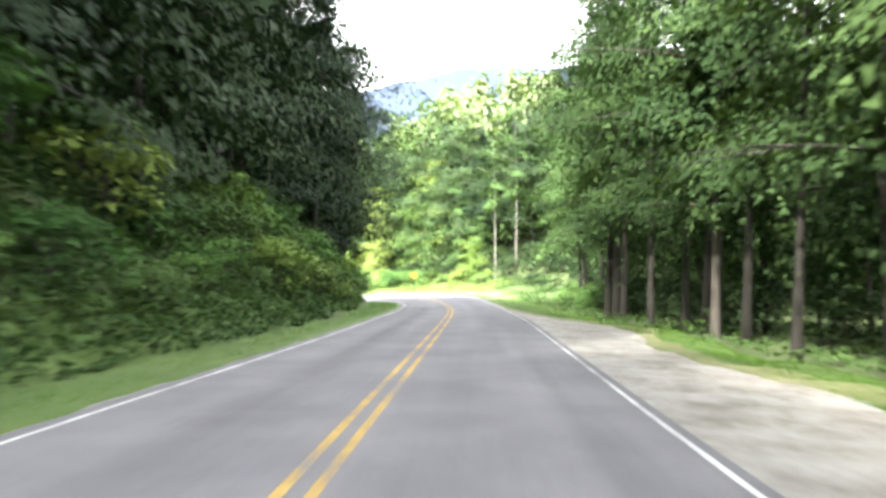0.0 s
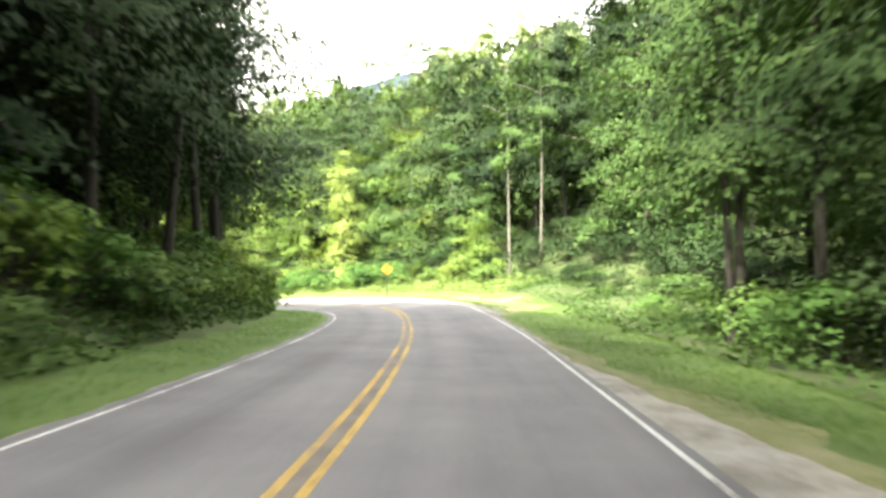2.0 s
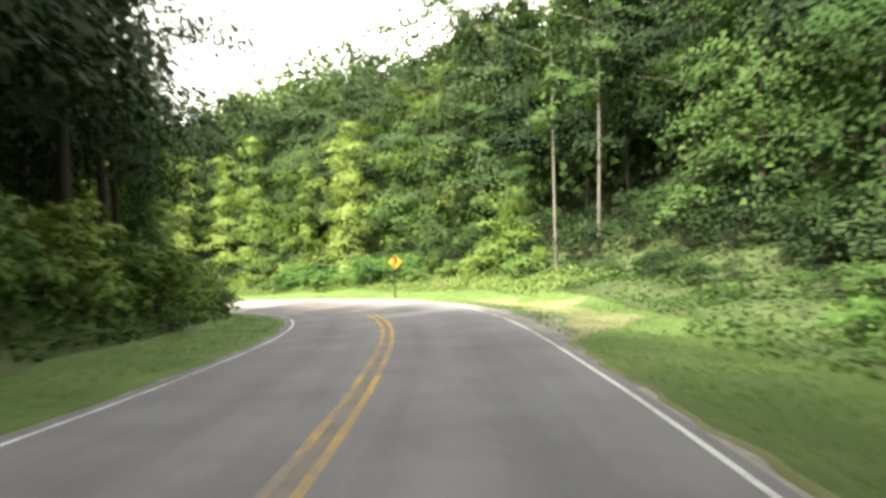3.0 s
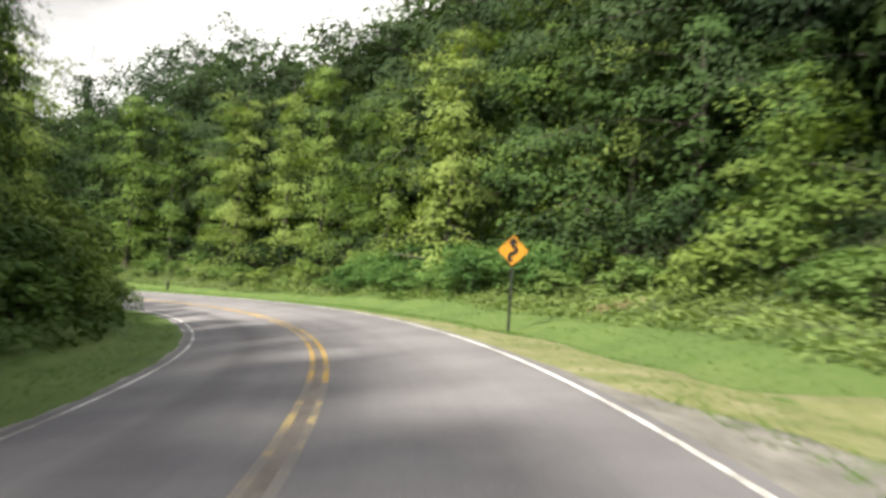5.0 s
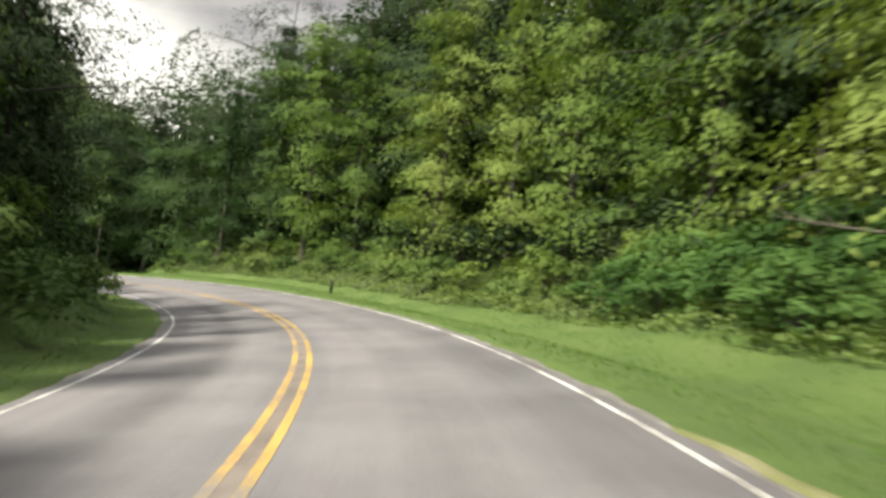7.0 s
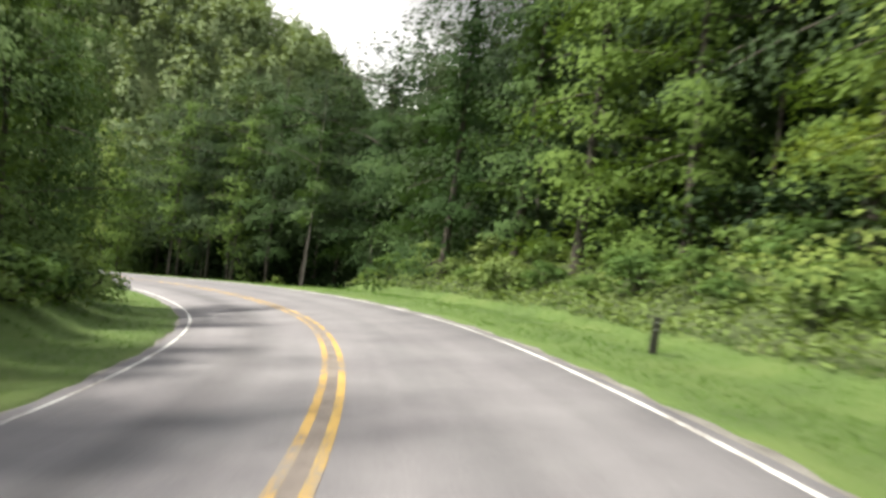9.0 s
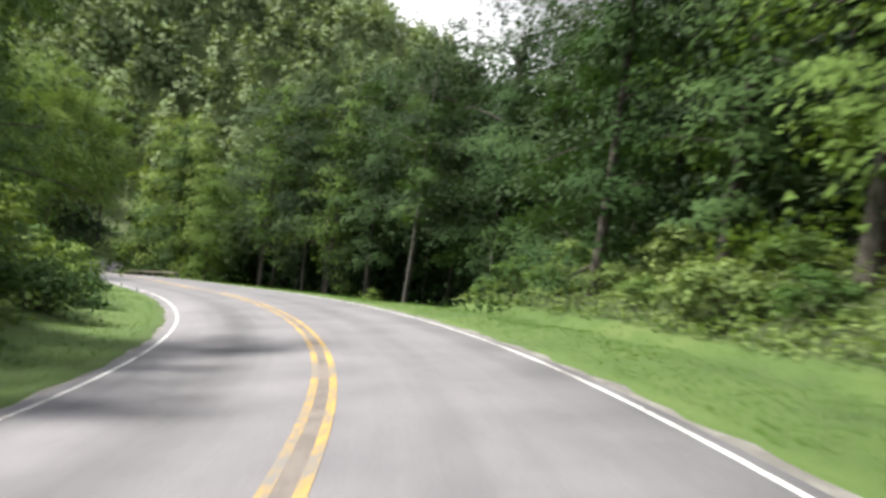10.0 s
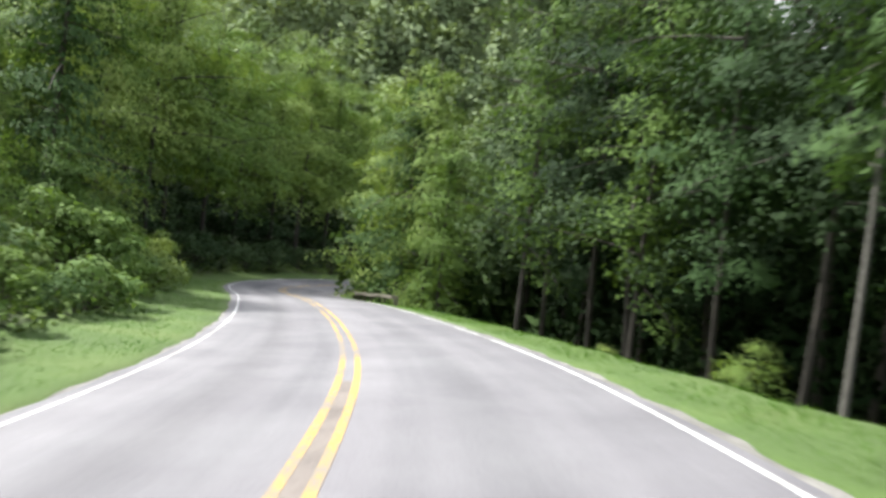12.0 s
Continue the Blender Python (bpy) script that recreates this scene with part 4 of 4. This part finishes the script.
weeds(34000, (26, 140), lambda s: (-12.0 + 0 * s, -5.3 - 1.0 * smooth(70, 85, s) * smooth(125, 100, s)), 0.7, 0.24, LEAF_OAK, "tangled green weeds and vines covering the cut bank", 71)
weeds(20000, (140, 280), lambda s: (-12.0 + 0 * s, -6.0 + 0 * s), 0.8, 0.24, LEAF_WEED, "green weeds covering the roadside bank", 72)
weeds(5000, (84, 110), lambda s: (6.6 + 1.6 * smooth(95, 122, s) + 1.5 * smooth(92, 96, s), 12.0 + 0 * s), 0.45, 0.15, LEAF_OAK, "low green weeds under the wood's edge", 79)
weeds(28000, (108, 193), lambda s: (6.6 + 1.6 * smooth(95, 122, s) - 0.9 * smooth(145, 165, s), 12.0 + 0 * s), 0.6, 0.165, LEAF_WEED, "yellow-green weeds and vines below the wood's edge", 73)
weeds(11000, (30, 62), lambda s: (-9.5 + 0 * s, -4.75 + 0 * s), 0.7, 0.2, LEAF_OAK, "lush weeds at the foot of the cut bank", 76)
weeds(9000, (34, 86), lambda s: (8.6 - 1.6 * smooth(50, 68, s), 22.0 + 0 * s), 0.5, 0.22, LEAF_OAK, "low green plants on the wood's floor", 74)
weeds(7000, (190, 240), lambda s: (7.6 + 0 * s, 22.0 + 0 * s), 0.7, 0.4, LEAF_DEEP, "dark green plants down in the ravine", 77)
weeds(3600, (193, 240), lambda s: (6.4 - 0.6 * smooth(200, 218, s), 12.0 + 0 * s), 0.4, 0.2, LEAF_OAK, "green plants on the ravine's edge", 75)

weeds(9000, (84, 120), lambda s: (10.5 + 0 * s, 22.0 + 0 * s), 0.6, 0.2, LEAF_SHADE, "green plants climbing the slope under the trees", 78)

def grass_blades(count, s_range, d_of, tall, seed, label):
    rng, p, clump = scatter(count, s_range, d_of, seed, -0.04)
    h = tall * (0.75 + 0.35 * clump) * rng.uniform(0.5, 1.3, count)
    az = rng.uniform(0, 2 * math.pi, count)
    w = 0.014 + 0.01 * rng.random(count)
    side = np.stack([np.cos(az) * w, np.sin(az) * w, 0 * w], 1)
    tip = p + np.stack([rng.normal(0, 0.8, count) * h, rng.normal(0, 0.8, count) * h, h], 1)
    v = np.stack([p - side, p + side, tip], 1).reshape(-1, 3)
    f = np.arange(count * 3).reshape(-1, 3)
    tagged(new("grass", mesh_of("grass", v, f, BLADE)), label, "grass", kind="stuff")

def grass_span(s):
    lay = 2.9 * smooth(80, 56, s)
    sec = 0.25 * smooth(96, 102, s) * smooth(116, 106, s)
    w = grass_width(s)
    lo = PAVE_R + 0.35 + np.maximum(lay, sec)
    return lo, np.maximum(PAVE_R + w, lo + 0.9)

grass_blades(80000, (32, 230), grass_span, 0.09, 81, "short green roadside grass with dry tips")
grass_blades(38000, (32, 240), lambda s: (PAVE_L - 2.9 + 0 * s, PAVE_L - 0.32 + 0 * s), 0.09, 82, "short green roadside grass with dry tips")

def pebbles(count, s_range, d_of, seed, label):
    rng, p, clump = scatter(count, s_range, d_of, seed, -0.04)
    base = np.array([(1, 0, 0), (-1, 0, 0), (0, 1, 0), (0, -1, 0), (0, 0, 0.7), (0, 0, -0.6)], float)
    fac = np.array([(0, 2, 4), (2, 1, 4), (1, 3, 4), (3, 0, 4), (2, 0, 5), (1, 2, 5), (3, 1, 5), (0, 3, 5)])
    r = 0.012 + 0.03 * rng.random(count) ** 3
    v = (p[:, None, :] + base * r[:, None, None] * rng.uniform(0.7, 1.3, (count, 6, 1))).reshape(-1, 3)
    f = (np.arange(count)[:, None, None] * 6 + fac).reshape(-1, 3)
    tagged(new("gravel_stones", mesh_of("gravel_stones", v, f, STONE)), label, "gravel", kind="stuff")

pebbles(3600, (30, 80), lambda s: (PAVE_R + 0 * s, PAVE_R + 0.4 + 2.9 * smooth(80, 56, s)), 91, "loose grey stones on the gravel lay-by")

# ---------------------------------------------------------------- far woods and hills
def crowns(name, x, y, z, high, wide, per, size, mat, seed, label):
    """Many far trees in one mesh: lumpy crowns of large leaf clumps."""
    rng = np.random.default_rng(seed)
    n = len(x)
    dirn = unit(rng.normal(0, 1, (n * per, 3))).reshape(n, per, 3)
    dirn[:, :, 2] = np.abs(dirn[:, :, 2]) * 1.35 - 0.5
    lump = 1 + 0.3 * np.sin(dirn[:, :, 0] * 5 + 3 * x[:, None]) * np.sin(dirn[:, :, 1] * 6 + 3 * y[:, None]) + 0.2 * np.sin(dirn[:, :, 2] * 9 + x[:, None]) + rng.normal(0, 0.05, (n, per))
    taper = 1 - 0.35 * np.maximum(dirn[:, :, 2], 0)
    c = np.stack([x, y, z], 1)[:, None, :] + np.stack([dirn[:, :, 0] * (wide[:, None] * lump * taper), dirn[:, :, 1] * (wide[:, None] * lump * taper),
                                                       high[:, None] * (0.40 + 0.62 * dirn[:, :, 2] * (0.6 + 0.4 * lump))], 2)
    # a quarter of the clumps fill the crown's heart
    heart = (np.arange(per) % 4 == 0)
    mid = np.stack([x, y, z + 0.4 * high], 1)[:, None, :]
    c[:, heart] = mid + (c[:, heart] - mid) * 0.7
    grow = np.where(heart, 1.45, 1.0)
    grow = np.tile(grow, n)[:, None]
    c = c.reshape(-1, 3)
    dv = dirn.reshape(-1, 3)
    v, f = leaves(c, unit(rng.normal(0, 1, c.shape)), unit(dv * 0.7 + [0, 0, 0.25] + rng.normal(0, 0.5, c.shape)), size * grow, size * 0.8 * grow, rng, False)
    nv = np.repeat(unit(dv * 0.9 + [0, 0, 0.3] + rng.normal(0, 0.09, c.shape)), 3, axis=0)
    tagged(new(name, mesh_of(name, v, f, mat, True, nv)), label, "woods", kind="stuff")

def far_woods(count, box, seed, keep, label, per=170, size=1.5):
    rng = np.random.default_rng(seed)
    x, y = rng.uniform(box[0], box[1], count), rng.uniform(box[2], box[3], count)
    s, d, z = land(x, y)
    ok = keep(x, y, s, d)
    x, y, z = x[ok], y[ok], z[ok]
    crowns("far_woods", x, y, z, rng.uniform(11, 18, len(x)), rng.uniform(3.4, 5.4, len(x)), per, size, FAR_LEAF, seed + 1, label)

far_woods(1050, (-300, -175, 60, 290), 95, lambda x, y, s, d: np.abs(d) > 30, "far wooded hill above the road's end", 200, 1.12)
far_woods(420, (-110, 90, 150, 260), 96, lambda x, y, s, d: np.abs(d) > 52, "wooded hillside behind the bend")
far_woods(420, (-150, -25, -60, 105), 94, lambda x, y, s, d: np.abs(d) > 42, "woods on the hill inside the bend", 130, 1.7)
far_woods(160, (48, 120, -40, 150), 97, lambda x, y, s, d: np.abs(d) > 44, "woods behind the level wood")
# inner rows use the shade-toned leaf colours, so the wood darkens inward
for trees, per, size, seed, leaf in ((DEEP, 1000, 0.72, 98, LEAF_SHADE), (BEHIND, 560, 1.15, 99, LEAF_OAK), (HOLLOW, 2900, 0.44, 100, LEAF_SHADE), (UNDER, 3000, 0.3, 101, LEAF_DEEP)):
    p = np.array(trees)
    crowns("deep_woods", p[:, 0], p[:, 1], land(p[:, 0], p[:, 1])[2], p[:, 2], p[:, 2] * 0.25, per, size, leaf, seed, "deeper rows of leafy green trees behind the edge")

def mountains():
    az = np.radians(np.linspace(-32, 28, 150))
    deg = np.degrees(az)
    ridge = 402 + 40 * np.exp(-((deg - 6) / 8) ** 2) + 5 * np.sin(deg * 0.52 + 1.0) + 2 * np.sin(deg * 1.4)
    ridge = ridge * (0.5 + 0.5 * smooth(-24, -3, deg))
    rows = []
    for k, q in enumerate(np.linspace(0, 1, 9)):
        r = 1150 + 330 * q
        rows.append(np.stack([np.sin(az) * r, np.cos(az) * r, -20 + ridge * q ** 0.9 * (1 + 0.012 * np.sin(deg * 0.9 + 5 * q) * (1 - q))], 1))
    v = np.concatenate(rows)
    n = len(az)
    a = (np.arange(8)[:, None] * n + np.arange(n - 1)).ravel()
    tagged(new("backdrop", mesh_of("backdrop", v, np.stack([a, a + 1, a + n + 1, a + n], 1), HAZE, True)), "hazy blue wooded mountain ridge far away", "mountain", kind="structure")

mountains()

# ---------------------------------------------------------------- things beside the road
def solid(bm, loc, size, bevel=0.0):
    r = bmesh.ops.create_cube(bm, size=1.0)
    bmesh.ops.scale(bm, vec=size, verts=r["verts"])
    bmesh.ops.translate(bm, vec=loc, verts=r["verts"])
    if bevel:
        edges = list({e for v in r["verts"] for e in v.link_edges})
        bmesh.ops.bevel(bm, geom=edges, offset=bevel, segments=2, affect='EDGES')
    return bm

def flat_shape(outline, y0, y1):
    """A plate in the x-z plane from an outline, between y0 and y1."""
    bm = bmesh.new()
    vs = [bm.verts.new((x, y0, z)) for x, z in outline]
    face = bm.faces.new(vs)
    ext = bmesh.ops.extrude_face_region(bm, geom=[face])
    bmesh.ops.translate(bm, vec=(0, y1 - y0, 0), verts=[g for g in ext["geom"] if isinstance(g, bmesh.types.BMVert)])
    bmesh.ops.recalc_face_normals(bm, faces=bm.faces)
    return bm

def diamond(half, radius):
    pts = []
    c = half - radius * math.sqrt(2)
    for k in range(4):
        ang = math.pi / 2 * k
        for j in range(6):
            q = ang - math.pi / 4 + math.pi / 2 * j / 5
            pts.append((c * math.cos(ang) + radius * math.cos(q), c * math.sin(ang) + radius * math.sin(q)))
    return pts

def ring_shape(outer, inner, y0, y1):
    bm = bmesh.new()
    n = len(outer)
    o = [bm.verts.new((x, y0, z)) for x, z in outer]
    i = [bm.verts.new((x, y0, z)) for x, z in inner]
    faces = [bm.faces.new((o[k], o[(k + 1) % n], i[(k + 1) % n], i[k])) for k in range(n)]
    ext = bmesh.ops.extrude_face_region(bm, geom=faces)
    bmesh.ops.translate(bm, vec=(0, y1 - y0, 0), verts=[g for g in ext["geom"] if isinstance(g, bmesh.types.BMVert)])
    bmesh.ops.recalc_face_normals(bm, faces=bm.faces)
    return bm

def arrow_outline():
    mid = [(-0.05, -0.33), (-0.075, -0.25), (-0.105, -0.18), (-0.07, -0.11), (0.0, -0.075), (0.07, -0.04), (0.105, 0.02), (0.07, 0.085), (0.0, 0.12), (-0.025, 0.16), (-0.02, 0.2)]
    mid = [(1.06 * x, 1.06 * z) for x, z in mid]
    wide = 0.064
    left, right = [], []
    for k, (x, z) in enumerate(mid):
        ax, az = mid[max(k - 1, 0)]
        bx, bz = mid[min(k + 1, len(mid) - 1)]
        n = math.hypot(bx - ax, bz - az)
        ux, uz = (bx - ax) / n, (bz - az) / n
        left.append((x - uz * wide, z + ux * wide))
        right.append((x + uz * wide, z - ux * wide))
    return left + [(-0.17, 0.19), (-0.005, 0.42), (0.155, 0.21)] + right[::-1]

def winding_road_sign(x, y, z, turn):
    top = tagged(new("road_sign"), "yellow diamond warning sign with a black winding arrow", "road sign")
    post = bmesh.new()
    solid(post, (0, 0.005, 0.9), (0.085, 0.006, 2.6))
    solid(post, (-0.040, 0.022, 0.9), (0.006, 0.04, 2.6))
    solid(post, (0.040, 0.022, 0.9), (0.006, 0.04, 2.6))
    part("post", post, POST_GREEN, top, "dark green steel channel post")
    plate = part("plate", flat_shape([(px, pz + 2.52) for px, pz in diamond(0.495, 0.045)], -0.012, -0.009), SIGN_YELLOW, top, "orange-yellow sign plate")
    part("border", ring_shape([(px, pz + 2.52) for px, pz in diamond(0.475, 0.04)], [(px, pz + 2.52) for px, pz in diamond(0.455, 0.035)], -0.0165, -0.0155), SIGN_BLACK, plate, "thin black border")
    part("arrow", flat_shape([(px, pz + 2.52) for px, pz in arrow_outline()], -0.0175, -0.0155), SIGN_BLACK, plate, "black winding arrow")
    for bz in (2.3, 2.74):
        b = bmesh.new()
        bmesh.ops.create_cone(b, cap_ends=True, segments=8, radius1=0.014, radius2=0.012, depth=0.012, matrix=Matrix.Translation((0, -0.022, bz)) @ Matrix.Rotation(math.pi / 2, 4, 'X'))
        part("bolt", b, STEEL, plate, "small steel bolt")
    top.matrix_basis = pose(x, y, z, 0, 0, turn)
    return top

winding_road_sign(-3.73, 96.05, float(land(-3.73, 96.05)[2][0]) - 0.03, 13.5)

def marker_post(x, y, turn):
    top = tagged(new("marker_post"), "short dark wooden marker post standing in the grass", "post")
    b = bmesh.new()
    solid(b, (0, 0, 0.25), (0.15, 0.11, 0.9), 0.015)
    part("post", b, DARK_WOOD, top)
    for z, h in ((0.61, 0.04), (0.47, 0.045)):
        b = bmesh.new()
        solid(b, (0.0, -0.057, z), (0.055, 0.006, h))
        part("plaque", b, STEEL, top, "small pale plaque")
    top.matrix_basis = pose(x, y, float(land(x, y)[2][0]), 0, 2, turn)

marker_post(-35.9, 127.5, 45)

def guard_rail():
    top = tagged(new("guard_rail"), "low weathered grey timber guard rail on short posts", "guard rail")
    s = 226.0
    while s < 262:
        p, q = at(s, 4.75), at(s + 2.5, 4.75)
        ang = math.atan2(q.y - p.y, q.x - p.x)
        gz = float(land(p.x, p.y)[2][0])
        b = bmesh.new()
        solid(b, (0, 0, 0.05), (0.18, 0.2, 0.9), 0.02)
        bmesh.ops.transform(b, matrix=Matrix.Translation((p.x, p.y, gz)) @ Matrix.Rotation(ang, 4, 'Z'), verts=b.verts)
        part("post", b, TIMBER, top)
        if s + 2.5 < 262:
            gq = float(land(q.x, q.y)[2][0])
            slope = math.atan2(gq - gz, (q - p).xy.length)
            b = bmesh.new()
            solid(b, (0, 0, 0), ((q - p).length - 0.02, 0.14, 0.17), 0.02)
            m = Matrix.Translation(((p.x + q.x) / 2, (p.y + q.y) / 2, (gz + gq) / 2 + 0.40)) @ Matrix.Rotation(ang, 4, 'Z') @ Matrix.Translation((0, 0.17, 0)) @ Matrix.Rotation(-slope, 4, 'Y')
            bmesh.ops.transform(b, matrix=m, verts=b.verts)
            part("rail", b, TIMBER, top)
        s += 2.5

guard_rail()

def bare_patch(s, d, rx, ry, seed):
    """A low, uneven patch of bare soil."""
    rng = np.random.default_rng(seed)
    px, py = spot(s, d)
    n = 22
    vs, fs = [], []
    for ring in range(4):
        for k in range(n):
            q = 2 * math.pi * k / n
            r = ring / 3 * (1 + 0.2 * math.sin(3 * q + seed) + 0.12 * math.sin(7 * q))
            x, y = px + rx * r * math.cos(q), py + ry * r * math.sin(q)
            z = float(land(x, y)[2][0]) + (0.10 if ring < 3 else -0.08) + rng.normal(0, 0.02)
            vs.append((x, y, z))
            if ring:
                a, b = (ring - 1) * n + k, (ring - 1) * n + (k + 1) % n
                fs.append((a, b, b + n, a + n))
    tagged(new("soil_patch", mesh_of("soil_patch", vs, fs, SOIL, True)), "bare brown soil patch showing among the weeds", "soil", kind="stuff")

bare_patch(125.5, 10.6, 1.2, 0.6, 5)

def tree_stump(s, d, high):
    px, py = spot(s, d)
    z = float(land(px, py)[2][0])
    top = tagged(new("tree_stump"), "pale broken tree stump at the foot of the shrubs", "stump")
    v, f = tube([(0, 0, -0.2), (0.02, 0, 0.15 * high), (0.05, 0.02, 0.7 * high), (0.08, 0.03, high)], [0.26, 0.19, 0.15, 0.12], 10)
    v = v + np.stack([0.02 * np.sin(9 * v[:, 2]), 0.02 * np.cos(7 * v[:, 2]), 0.07 * np.sin(40 * v[:, 0]) * (v[:, 2] > 0.9 * high)], 1)
    part("bole", mesh_of("bole", v, f, DRY_WOOD, True), None, top)
    bm = bmesh.new()
    bmesh.ops.create_cone(bm, cap_ends=True, segments=10, radius1=0.125, radius2=0.02, depth=0.16, matrix=Matrix.Translation((0.08, 0.03, high + 0.04)))
    part("splinter", bm, DRY_WOOD, top, "splintered pale top")
    top.matrix_basis = pose(px, py, z, 0, 0, 30)

DRY_WOOD = rough_material("dry_pale_wood", [(0.3, (0.062, 0.054, 0.044)), (0.7, (0.16, 0.143, 0.118))], 3.0, 25, 0.8, 0.02)
tree_stump(139, 9.3, 0.4)

def dead_branch(x, y, z, turn, length, seed):
    rng = np.random.default_rng(seed)
    top = tagged(new("dead_branch"), "bare pale dead branch sticking out of the shrubs", "branch")
    line = [np.array([length * u, 0.12 * math.sin(4 * u + seed), 0.25 * u * length * 0.3]) for u in np.linspace(0, 1, 6)]
    v, f = tube(line, [0.04 - 0.028 * u for u in np.linspace(0, 1, 6)], 6)
    part("limb", mesh_of("limb", v, f, DRY_WOOD, True), None, top)
    for k in (2, 3, 4):
        w = rng.uniform(-0.6, 0.6, 3)
        v, f = tube([line[k], line[k] + np.array([0.35, w[1], 0.25 + 0.2 * w[2]])], [0.014, 0.005], 5)
        part("twig", mesh_of("twig", v, f, DRY_WOOD, True), None, top)
    top.matrix_basis = pose(x, y, z, 0, 0, turn)

bx, by = spot(141, 10.2)
dead_branch(bx, by, float(land(bx, by)[2][0]) + 2.0, 200, 2.0, 3)
